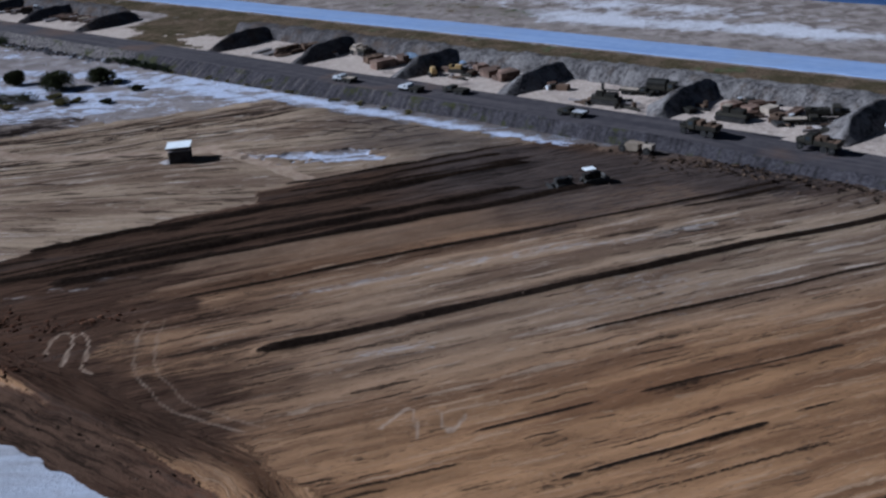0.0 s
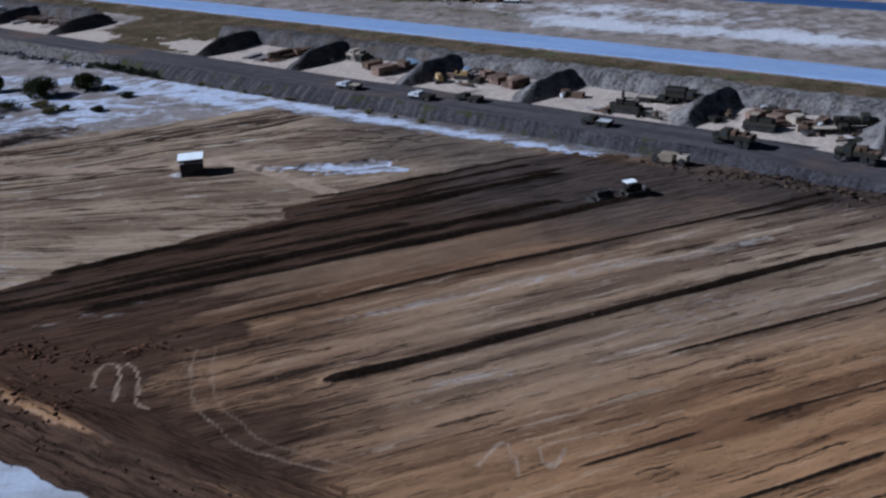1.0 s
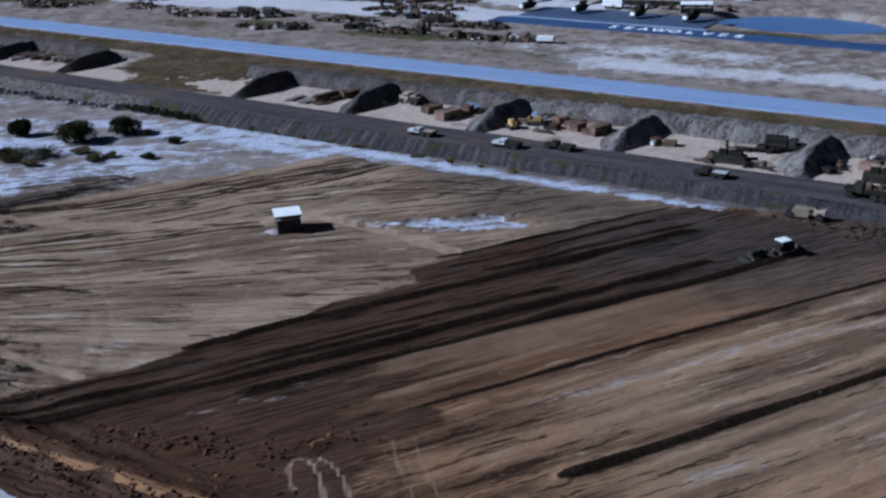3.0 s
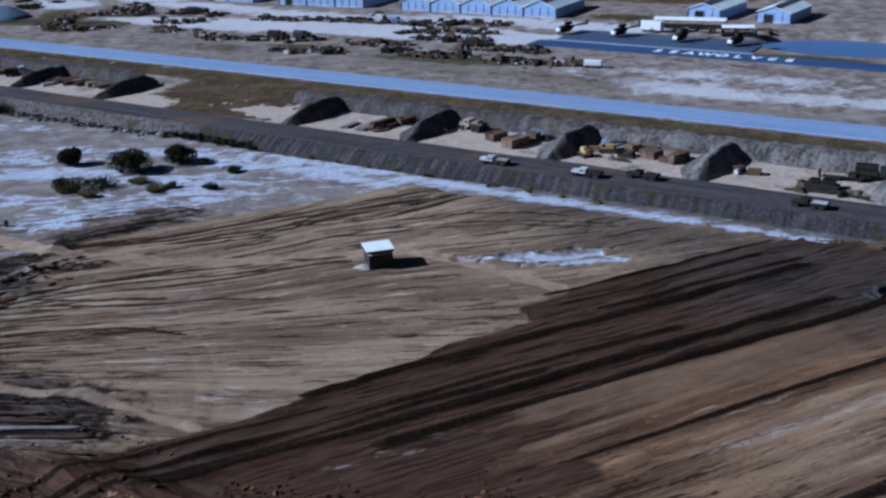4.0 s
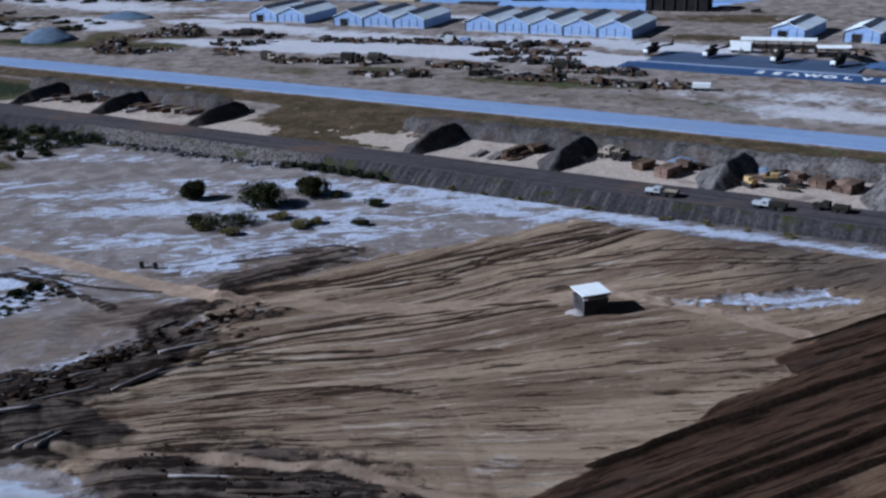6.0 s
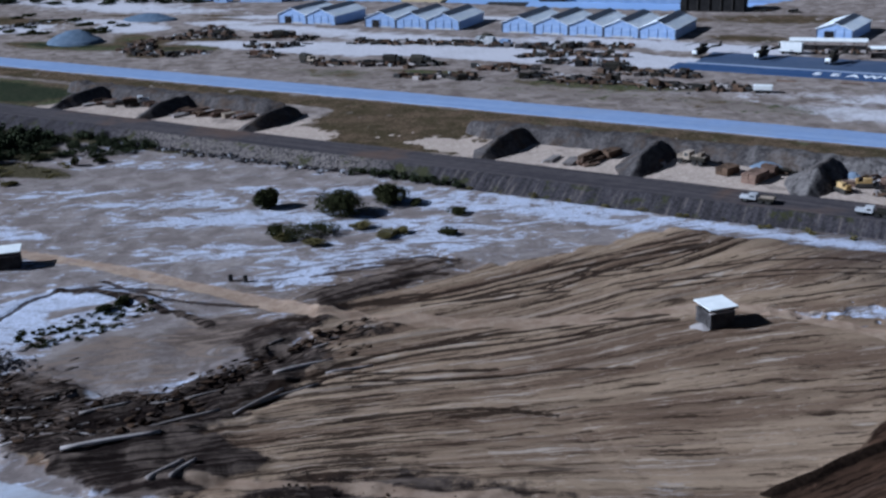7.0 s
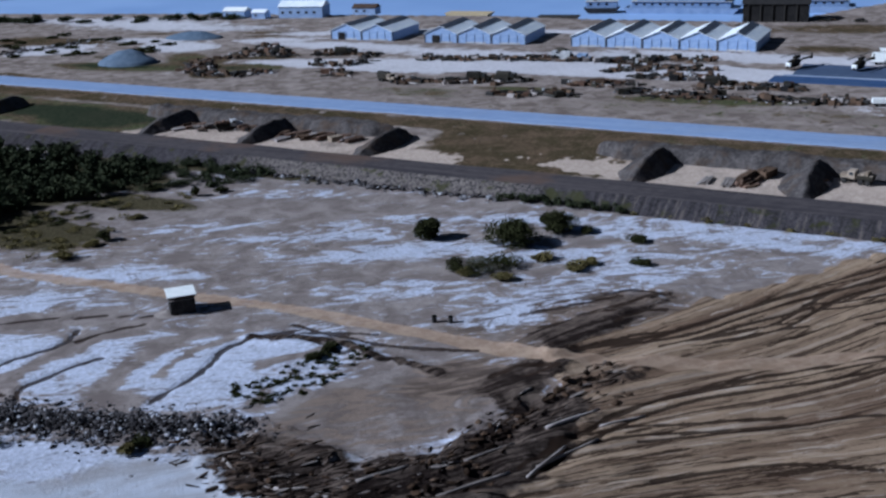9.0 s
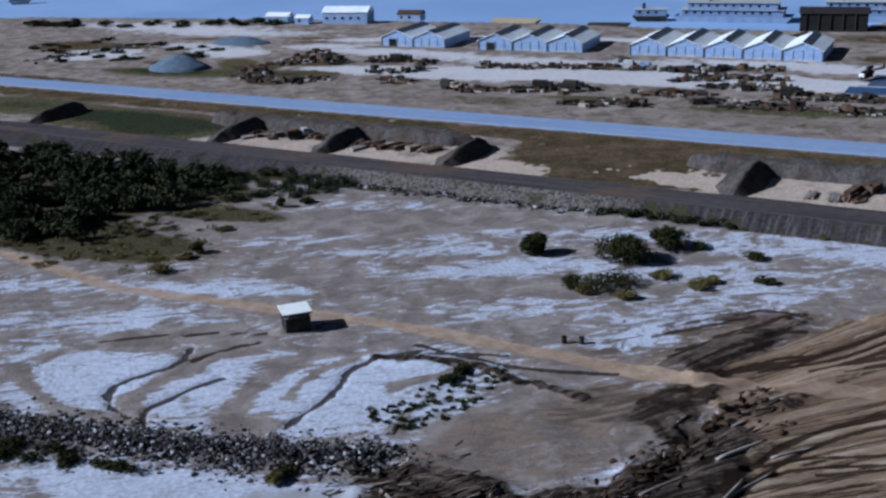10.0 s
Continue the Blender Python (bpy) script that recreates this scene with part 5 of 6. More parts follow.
# ---- logs and beams among the debris ----
def log(x0, y0, x1, y1, r0, material, label, name="log", lift=0.16):
    ln = math.hypot(x1 - x0, y1 - y0)
    z0, z1 = height(x0, y0), height(x1, y1)
    bm = bmesh.new()
    seg, rings = 9, 7
    rr = rnd(x0 * 13 + y0)
    prev = None
    for i in range(rings):
        u = i / (rings - 1)
        ring = []
        for k in range(seg):
            a = k / seg * 6.2832
            q = r0 * (1 - 0.25 * u) * rr.uniform(0.88, 1.1)
            ring.append(bm.verts.new((u * ln, q * math.cos(a) + 0.05 * math.sin(u * 5), q * math.sin(a))))
        if prev:
            for k in range(seg):
                bm.faces.new((prev[k], prev[(k + 1) % seg], ring[(k + 1) % seg], ring[k]))
        else:
            bm.faces.new(ring[::-1])
        prev = ring
    bm.faces.new(prev)
    ob = link(name, bm, material, None, "", True)
    m = look((x0, y0, z0 + lift), (x1, y1, z1 + lift)) @ Matrix.Rotation(radians(90), 4, "Y")
    ob.matrix_world = m
    return tagged(ob, label, "log", "drift logs")


for e in ((-132.7, 166.1, -122.4, 160.7, 0.24), (-125.4, 156.8, -115.5, 158.2, 0.27), (-116.1, 149.1, -112.9, 152.5, 0.3), (-113.9, 148.9, -111.6, 152, 0.24), (-108.1, 161.6, -102.7, 166.2, 0.17), (-97.6, 170.3, -92, 171.5, 0.16), (-132.2, 160.3, -128.9, 160.8, 0.2), (-124.7, 164.6, -119.3, 166, 0.22),
          (-137.7, 173.9, -136.4, 170.4, 0.2), (-128.3, 163, -122, 159.7, 0.18), (-117.5, 160.5, -109.6, 162.7, 0.2), (-113.5, 165.9, -107.5, 168.8, 0.18), (-106.6, 163.4, -98.7, 167.6, 0.2), (-103.6, 170.2, -96.6, 173.5, 0.22),
          (-92.1, 133.3, -81.6, 131.9, 0.27), (-91.4, 130.2, -81.4, 128.6, 0.22), (-100, 141, -90, 138.6, 0.16)):
    log(*e, "log", "bleached grey log lying in dark debris")
for e in ((-94.3, 137.2, -86.9, 135.7, 0.24), (-93.9, 135.4, -84.3, 133.9, 0.26), (-89.5, 131.2, -80.5, 129.8, 0.24), (-94.2, 139.3, -88.9, 138.4, 0.2), (-88, 127.6, -80, 126.2, 0.2)):
    log(*e, "splinter", "muddy brown log lying beside other logs")


# ---- guard bunkers ----
def bunker(x, y, turn, label):
    z = height(x, y)
    root = thing("guard_bunker", pose(x, y, z - 0.1, 0, 0, turn), label, "guard bunker", "guard bunkers")
    # sandbag walls in courses, hollow inside
    r = rnd(int(x))
    for nm, cx, cy, lx, ly in (("front_wall", 0, -1.5, 3.5, 0.5), ("rear_wall", 0, 1.5, 3.5, 0.5), ("side_wall", -1.5, 0, 0.5, 2.5), ("side_wall", 1.5, 0, 0.5, 2.5)):
        bm = bmesh.new()
        for c in range(8):
            n = 6
            for k in range(n):
                if lx > ly:
                    box((lx / n * 0.98, ly, 0.29), (cx - lx / 2 + (k + 0.5) * lx / n + r.uniform(-0.03, 0.03), cy + r.uniform(-0.05, 0.05), c * 0.27), 0, 0.07, bm)
                else:
                    box((lx, ly / n * 0.98, 0.29), (cx + r.uniform(-0.05, 0.05), cy - ly / 2 + (k + 0.5) * ly / n, c * 0.27), 0, 0.07, bm)
        part(nm, bm, "sandbag", root)
    part("floor", box((2.7, 2.6, 0.1), (0, 0, 0.05)), "black", root)
    for px in (-1.5, 1.5):
        for py in (-1.45, 1.45):
            part("post", box((0.16, 0.16, 0.85), (px, py, 2.0), 0, 0.02), "wood_dark", root)
    part("sill", box((3.6, 0.5, 0.10), (0, -1.55, 2.2), 0, 0.02), "log", root, "pale timber sill")
    bm = box((4.05, 3.95, 0.14), (0, 0, 2.82), 0, 0.03)
    part("roof", bm, "white_roof", root, "flat white sheet roof")
    part("fascia", box((3.9, 0.1, 0.2), (0, -1.88, 2.64)), "wood_dark", root)
    # a fan of pale sand thrown against the side
    u, w = np.meshgrid(np.linspace(0, 1, 9), np.linspace(0, 6.28, 17), indexing="ij")
    X, Y = -2.2 + 1.9 * u * np.cos(w), -0.6 + 1.7 * u * np.sin(w)
    Z = 0.6 * (1 - u) ** 1.3 + 0.1 * wave_noise(X * 3 + x, Y * 3, 1.0, 5, 2) - 0.05
    ob = raw("sand_pile", np.stack([X, Y, Z], -1).reshape(-1, 3), sheet(9, 17), "sand", True)
    ob.matrix_world = pose(x, y, z, 0, 0, turn)
    tagged(ob, "pale sand heaped beside the bunker", "sand pile")
    return root


M["sand"] = worn("pale_sand", (0.20, 0.17, 0.155), (0.36, 0.33, 0.32), 0.95, 0.8, 5.0, bump=0.5, dist=0.1)
bunker(-48.5, 173.3, 9, "dark sandbag guard bunker with flat white roof on graded earth")
bunker(-142.9, 218.9, 8, "dark sandbag guard bunker with flat white roof on salt flat")


# ---- vehicles ----
def wheel(parent, x, y, r, w, rim="steel"):
    t = part("wheel", tube(r, w, (x, y, r), "y", seg=14), "tyre", parent)
    part("rim", tube(r * 0.5, w + 0.04, (x, y, r), "y", seg=10), rim, t)


def truck(x, y, z, turn, label, cab="drab", load="canvas", long=6.6, group="", kind="canvas"):
    """A cargo truck that points along its own x."""
    root = thing("truck", pose(x, y, z, 0, 0, turn), label, "truck", group)
    h = long / 2
    part("chassis", box((long - 0.3, 0.9, 0.28), (0, 0, 0.62), 0, 0.03), "steel", root)
    for px in (h - 1.0, -h + 2.1, -h + 0.85):
        for py in (-0.98, 0.98):
            wheel(root, px, py, 0.52, 0.32)
    part("bonnet", box((1.4, 1.5, 0.75), (h - 0.85, 0, 0.9), 0, 0.12), cab, root)
    part("fender", box((1.2, 0.45, 0.14), (h - 1.0, 1.0, 1.1), 0, 0.04), cab, root)
    part("fender", box((1.2, 0.45, 0.14), (h - 1.0, -1.0, 1.1), 0, 0.04), cab, root)
    cabin = part("cab", box((1.35, 2.1, 1.45), (h - 2.2, 0, 0.9), 0, 0.12), cab, root)
    part("windscreen", box((0.05, 1.7, 0.55), (h - 1.53, 0, 1.62)), "glass", cabin)
    part("side_window", box((0.7, 0.05, 0.5), (h - 2.2, 1.06, 1.62)), "glass", cabin)
    part("side_window", box((0.7, 0.05, 0.5), (h - 2.2, -1.06, 1.62)), "glass", cabin)
    bl = long - 3.2
    bx = -h + bl / 2 + 0.05
    part("bed", box((bl, 2.3, 0.18), (bx, 0, 1.0), 0, 0.03), "drab", root)
    for py in (-1.15, 1.15):
        part("side_board", box((bl, 0.08, 0.6), (bx, py, 1.15), 0, 0.02), "drab", root)
    part("tailgate", box((0.08, 2.3, 0.6), (-h + 0.06, 0, 1.15), 0, 0.02), "drab", root)
    if kind == "canvas":
        prof = [(-1.15, 1.7), (-1.12, 2.3), (-0.8, 2.68), (0, 2.8), (0.8, 2.68), (1.12, 2.3), (1.15, 1.7)]
        bm = prism(prof, bl)
        bmesh.ops.transform(bm, matrix=pose(bx, 0, 0, 0, 0, 90), verts=bm.verts)
        part("cover", bm, load, root, "pale canvas cover")
    elif kind == "load":
        r = rnd(int(x * 7))
        for k in range(4):
            part("load", box((bl / 4.6, r.uniform(1.2, 1.9), r.uniform(0.5, 1.2)), (bx - bl * 0.37 + k * bl / 4, r.uniform(-0.15, 0.15), 1.2), r.uniform(-8, 8), 0.06), load, root)
    else:
        root.scale = (1, 0.85, 0.58)
        part("load", box((bl - 0.2, 2.1, 0.45), (bx, 0, 1.2), 0, 0.05), load, root)
    return root


def bulldozer(x, y, z, turn, label, body="yellow", roof=True):
    root = thing("bulldozer", pose(x, y, z, 0, 0, turn) @ Matrix.Scale(0.76, 4), label, "bulldozer", "earth movers")
    for py in (-1.05, 1.05):
        prof = [(-2.0, 0.35), (-1.6, 0.05), (1.6, 0.05), (2.0, 0.35), (2.0, 0.75), (1.6, 1.05), (-1.6, 1.05), (-2.0, 0.75)]
        bm = prism(prof, 0.55)
        bmesh.ops.translate(bm, verts=bm.verts, vec=(0, py, 0))
        tr = part("track", bm, "steel", root)
        for k in range(5):
            part("roller", tube(0.2, 0.62, (-1.3 + 0.65 * k, py, 0.32), "y", seg=10), "steel", tr)
    part("hull", box((3.2, 1.5, 0.75), (0, 0, 0.65), 0, 0.08), body, root)
    part("bonnet", box((1.9, 1.2, 0.8), (0.75, 0, 1.35), 0, 0.12), body, root)
    part("seat", box((0.6, 0.7, 0.7), (-0.75, 0, 1.4), 0, 0.08), "black", root)
    part("exhaust", tube(0.07, 1.0, (0.9, 0.3, 2.6), "z"), "steel", root)
    for py in (-1.45, 1.45):
        part("push_arm", box((3.0, 0.16, 0.22), (1.2, py, 0.45)), "steel", root)
    prof = [(2.45, 0.05), (2.68, 0.35), (2.62, 0.85), (2.78, 1.25), (2.90, 1.25), (2.78, 0.85), (2.82, 0.35), (2.62, 0.05)]
    part("blade", prism(prof, 3.6), "steel", root, "worn steel blade")
    part("fuel_tank", box((0.6, 1.4, 0.7), (-1.5, 0, 1.35), 0, 0.1), body, root)
    if roof:
        for px in (-1.3, 0.1):
            for py in (-0.75, 0.75):
                part("post", box((0.09, 0.09, 1.5), (px, py, 1.4)), "steel", root)
        part("canopy", box((2.3, 2.0, 0.12), (-0.6, 0, 2.9), 0, 0.04), "white_roof", root, "white sheet canopy")
    return root


def scraper(x, y, z, turn, label):
    root = thing("scraper", pose(x, y, z, 0, 0, turn) @ Matrix.Scale(0.72, 4), label, "scraper", "earth movers")
    part("tractor", box((2.2, 2.0, 1.2), (2.6, 0, 0.9), 0, 0.15), "canvas", root)
    part("seat", box((0.5, 0.6, 0.7), (2.0, 0, 2.05), 0, 0.08), "black", root)
    part("gooseneck", box((2.4, 0.4, 0.4), (0.9, 0, 1.9), 0, 0.08), "canvas", root)
    prof = [(-2.6, 0.5), (0.2, 0.4), (0.6, 1.0), (0.6, 2.0), (-2.4, 2.1), (-2.9, 1.4)]
    part("bowl", prism(prof, 2.4), "canvas", root, "pale dusty bowl")
    part("engine_box", box((1.2, 1.4, 0.9), (-3.4, 0, 1.1), 0, 0.1), "steel", root)
    for px in (2.6, -3.2):
        for py in (-1.1, 1.1):
            wheel(root, px, py, 0.8, 0.55)
    return root


def tracked(x, y, z, turn, label, mast=True):
    """A heavy dark tracked carrier with a raised box."""
    root = thing("tracked_carrier", pose(x, y, z, 0, 0, turn) @ Matrix.Scale(0.85, 4), label, "tracked vehicle", "parked machines")
    for py in (-1.3, 1.3):
        prof = [(-3.3, 0.5), (-2.7, 0.05), (2.6, 0.05), (3.2, 0.55), (3.0, 1.0), (-3.1, 1.0)]
        bm = prism(prof, 0.6)
        bmesh.ops.translate(bm, verts=bm.verts, vec=(0, py, 0))
        tr = part("track", bm, "steel", root)
        for k in range(6):
            part("roller", tube(0.3, 0.66, (-2.2 + 0.9 * k, py, 0.42), "y", seg=10), "steel", tr)
    part("hull", box((6.4, 2.2, 0.9), (0, 0, 0.7), 0, 0.15), "drab", root)
    part("deck_box", box((2.6, 2.0, 0.8), (-1.2, 0, 1.6), 0, 0.1), "drab", root)
    part("cabin", box((1.6, 1.9, 1.3), (1.2, 0, 1.6), 0, 0.12), "drab", root)
    part("plate", box((1.5, 1.7, 0.08), (1.2, 0, 2.95)), "canvas", root)
    if mast:
        part("mast", box((0.5, 0.5, 2.3), (0.6, 0.3, 2.2), 0, 0.05), "steel", root)
        part("boom", box((3.8, 0.3, 0.3), (-1.2, 0.2, 2.9), 0, 0.05, tilt=0), "steel", root)
    return root


ALONG = ROAD_ANGLE
ZR = 2.21
truck(-25.2, 212.9, ZR, ALONG + 180, "small truck with white cab and tan bed on the haul road", "pale", "canvas", 5.7, "road traffic", "flat")
truck(-11.2, 201.9, ZR, ALONG + 180, "small truck with pale cab and dark bed on the haul road", "pale", "drab", 5.6, "road traffic", "flat")
truck(-2.6, 198.4, ZR, ALONG + 178, "low dark olive truck on the haul road", "drab", "drab", 5.8, "road traffic", "flat")
truck(17.6, 178.6, ZR, ALONG + 180, "small dark truck with pale load on the haul road", "drab", "pale", 5.7, "road traffic", "flat")
truck(36.4, 164.3, ZR - 0.1, ALONG + 180, "olive truck with a mixed load on the haul road", "drab", "wood_dark", 6.6, "road traffic", "load")
truck(52.0, 155.0, 1.5, ALONG + 178, "olive truck with a mixed load on the haul road", "drab", "wood_dark", 6.8, "road traffic", "load")
truck(66.0, 160.0, 1.2, ALONG + 150, "pale truck parked beside the haul road", "pale", "pale", 6.4, "", "load")
bulldozer(18.4, 149.9, height(18.4, 149.9), 18, "dusty bulldozer under a white canopy on dark fill", "drab")
bulldozer(14.2, 149.0, height(14.2, 149.0), 200, "dark bulldozer pushing wet soil", "steel", False)
scraper(26.6, 162.3, height(26.6, 162.3), -35, "pale dusty motor scraper at the foot of the bank")


# ---- stores in the bays ----
def crate_stack(x, y, lx, ly, high, turn, label, material="wood", z=LAND, seed=0):
    root = thing("crate_stack", pose(x, y, z, 0, 0, turn), label, "crates", "stacked stores")
    r = rnd(seed + int(x * 11 + y))
    nx, ny, nz = max(1, round(lx / 1.6)), max(1, round(ly / 1.6)), max(1, round(high / 0.95))
    for i in range(nx):
        for j in range(ny):
            for k in range(nz):
                if nz > 1 and k == nz - 1 and r.random() < 0.18:
                    continue
                part("crate", box((lx / nx * 0.94, ly / ny * 0.94, high / nz * 0.96), (-lx / 2 + (i + 0.5) * lx / nx + r.uniform(-0.05, 0.05),
                                                                                    -ly / 2 + (j + 0.5) * ly / ny, k * high / nz), r.uniform(-2, 2), 0.03), material, root)
    return root


def plank_pile(x, y, ln, w, high, turn, label, material="wood", z=LAND):
    root = thing("plank_pile", pose(x, y, z, 0, 0, turn), label, "timber pile", "stacked stores")
    r = rnd(int(x * 5 + y * 3))
    n, layers = max(2, int(w / 0.5)), max(1, int(high / 0.3))
    for k in range(layers):
        for i in range(n - (k > 0) * r.randint(0, 1)):
            part("plank", box((ln * r.uniform(0.85, 1.0), 0.42, 0.24), (r.uniform(-0.3, 0.3), -w / 2 + (i + 0.5) * w / n, k * 0.28), r.uniform(-2.5, 2.5), 0.02), material, root)
    return root


CROSS = ROAD_ANGLE + 90
for e in ((-41.8, 248.6, 7.6, 2.6, 2.3, CROSS + 8, "wood_dark"), (-37.8, 250.6, 4.2, 2.4, 2.0, CROSS, "wood_dark"), (-21.4, 233.6, 4.0, 2.6, 2.0, CROSS, "wood_dark"),
          (-17.4, 228.8, 8.4, 2.8, 2.5, CROSS + 4, "wood"), (1.9, 219.6, 2.6, 2.2, 1.8, ALONG, "wood"), (4.4, 214.8, 4.2, 3.6, 2.0, CROSS, "wood"),
          (7.0, 211.0, 4.6, 3.6, 2.4, CROSS, "wood"), (44.6, 180.3, 3.2, 2.4, 1.8, ALONG, "wood"), (47.4, 178.6, 2.4, 2.4, 1.4, ALONG + 20, "wood"),
          (50.2, 177.3, 2.6, 2.2, 1.5, ALONG, "canvas"), (-122.5, 318.5, 2.8, 2.0, 1.3, CROSS, "wood_dark"), (-111.6, 308.4, 3.0, 2.0, 1.6, CROSS - 10, "canvas")):
    crate_stack(e[0], e[1], e[2], e[3], e[4] * 0.72, (CROSS if e[5] < 40 else e[5]) - 18, "stack of brown wooden crates on sandy ground" if e[6][:4] == "wood" else "stack of weathered boxes on sandy ground", e[6])
for e in ((-49.4, 251.3, 5.0, 2.0, 0.6, CROSS, "log"), (-46.2, 248.6, 5.5, 2.0, 0.6, CROSS + 6, "log"), (-145, 334.5, 7.0, 3.0, 0.6, CROSS - 25, "log"), (-142.5, 334.5, 6.0, 2.0, 0.9, CROSS - 20, "wood"),
          (-119.5, 316.0, 6.5, 2.0, 1.2, CROSS - 30, "wood"), (-116.4, 312.6, 6.0, 2.0, 1.2, CROSS - 28, "wood_dark"), (-113.6, 310.6, 5.0, 1.8, 1.2, CROSS - 25, "wood"), (-107.6, 306.4, 5.0, 1.8, 0.9, CROSS - 20, "wood"),
          (53.5, 175.3, 5.0, 2.0, 0.9, CROSS, "wood"), (-5.4, 221.4, 4.0, 2.0, 0.9, ALONG + 10, "wood")):
    plank_pile(*e[:6], "pile of rough timber on sandy ground", e[6])
truck(-25.0, 241.4, LAND, ALONG + 170, "dusty pale truck parked in a storage bay", "canvas", "canvas", 6.0, "parked machines", "load")
truck(-134.5, 328.8, LAND, CROSS - 40, "pale truck parked among timber in a storage bay", "pale", "rust", 6.6, "parked machines", "load")
bulldozer(-7.6, 217.6, LAND, ALONG + 140, "dusty yellow loader parked in a storage bay", "yellow", False)
bulldozer(-3.0, 219.3, LAND, ALONG + 20, "dusty yellow bulldozer parked in a storage bay", "yellow", False)
tracked(24.4, 188.8, LAND, ALONG + 185, "dark tracked carrier with a raised mast in a storage bay")
tracked(43.5, 174.0, LAND, ALONG + 182, "dark tracked carrier parked in a storage bay", False)
truck(30.6, 193.6, LAND, ALONG + 8, "olive truck with pale bed parked against a berm", "drab", "canvas", 6.8, "parked machines", "flat")
truck(35.4, 192.2, LAND, ALONG + 8, "olive truck with dark cover parked against a berm", "drab", "drab", 6.8, "parked machines", "canvas")
truck(54.0, 169.8, LAND, CROSS - 60, "olive truck parked in a storage bay", "drab", "canvas", 7.0, "parked machines", "flat")
truck(58.0, 171.4, LAND, CROSS - 62, "olive truck with dark load parked in a storage bay", "drab", "drab", 7.0, "parked machines", "load")
crate_stack(70, 163, 5.0, 2.4, 1.4, CROSS - 60, "stack of weathered boxes on sandy ground", "canvas")


def timber_heap(x, y, seed, n=9, z=LAND):
    r = rnd(seed)
    root = thing("timber_heap", pose(x, y, z, 0, 0, CROSS - 28 + r.uniform(-15, 15)), "heap of rough pinkish sawn timber and logs on sandy ground", "timber heap", "stacked stores")
    for k in range(n):
        m = r.choice(("wood", "log", "wood_dark", "wood", "rust"))
        part("timber", box((r.uniform(1.6, 4.2), r.uniform(0.35, 0.8), r.uniform(0.3, 0.7)), (r.uniform(-1.2, 1.2), r.uniform(-1.6, 1.6), r.uniform(0, 0.7) if k > 4 else 0), r.uniform(-22, 22), 0.04), m, root)
    return root


for i, (x, y) in enumerate(((-144.4, 335.3), (-140.4, 332.2), (-133.9, 330.5), (-131, 327.5), (-123.2, 314.3), (-119.8, 315.1), (-116.8, 312.5), (-113.7, 312.2), (-110.7, 309.6), (-108.4, 306.6), (-44, 246), (0, 222), (-32, 243), (49, 181), (46, 176))):
    timber_heap(x, y, 1500 + i)


# ---- yard: sheds ----
def warehouse(x, y, w, ln, eave, ridge, turn, label, door, group=""):
    """A gabled sheet-metal shed; x, y is the middle of its front; it runs back along its own y."""
    root = thing("warehouse", pose(x, y, LAND, 0, 0, turn), label, "warehouse", group)
    h = w / 2
    for nm, yy in (("front_wall", 0.1), ("rear_wall", ln - 0.1)):
        bm = prism([(-h, -0.2), (h, -0.2), (h, eave), (0, ridge), (-h, eave)], 0.2)
        bmesh.ops.translate(bm, verts=bm.verts, vec=(0, yy, 0))
        wall = part(nm, bm, "ware_wall", root)
        if nm == "front_wall":
            for px in (-h + 0.15, -h / 2, 0, h / 2, h - 0.15):
                part("pilaster", box((0.22, 0.16, eave), (px, -0.08, 0)), "ware_dark" if abs(px) > h - 0.3 else "ware_wall", wall)
            part("plinth", box((w * 0.62, 0.12, 0.5), (0.4, -0.06, 0)), "pale", wall)
            if door:
                part("door", box((2.9, 0.3, 2.5), (-h * 0.28, -0.02, 0)), "black", wall, "open dark doorway")
    for px in (-h + 0.1, h - 0.1):
        part("side_wall", box((0.2, ln - 0.4, eave + 0.2), (px, ln / 2, -0.2)), "ware_wall", root)
    for sgn in (-1, 1):
        bm = prism([(sgn * (h + 0.25), eave - 0.10), (sgn * (h + 0.25), eave + 0.06), (0, ridge + 0.16), (0, ridge)], ln + 0.8)
        bmesh.ops.translate(bm, verts=bm.verts, vec=(0, ln / 2, 0))
        part("roof", bm, "ware_roof", root)
    # shaded flank of a ridge vent, drawn as a flat dark strip
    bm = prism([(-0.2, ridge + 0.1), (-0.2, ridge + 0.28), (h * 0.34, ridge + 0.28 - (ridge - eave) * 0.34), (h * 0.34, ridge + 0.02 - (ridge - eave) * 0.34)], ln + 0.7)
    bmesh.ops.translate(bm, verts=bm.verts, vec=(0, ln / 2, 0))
    part("ridge_shade", bm, "ware_dark", root, "dark strip for the shaded side of the ridge vent")
    return root


def shed_row(x0, y0, turn, n, w, ln, group, label, doors=(0,)):
    ca, sa = math.cos(radians(turn)), math.sin(radians(turn))
    for i in range(n):
        d = (i + 0.5) * w
        warehouse(x0 + d * ca, y0 + d * sa, w - 0.02, ln, 3.1, 5.5, turn, label, i in doors, group)


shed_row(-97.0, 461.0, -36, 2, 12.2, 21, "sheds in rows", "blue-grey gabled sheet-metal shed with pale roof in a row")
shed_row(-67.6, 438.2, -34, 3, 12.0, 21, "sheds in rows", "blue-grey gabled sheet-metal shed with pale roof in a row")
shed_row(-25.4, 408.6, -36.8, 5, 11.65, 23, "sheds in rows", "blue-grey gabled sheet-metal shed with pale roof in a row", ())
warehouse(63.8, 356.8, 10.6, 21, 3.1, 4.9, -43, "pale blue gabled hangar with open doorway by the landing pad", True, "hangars")
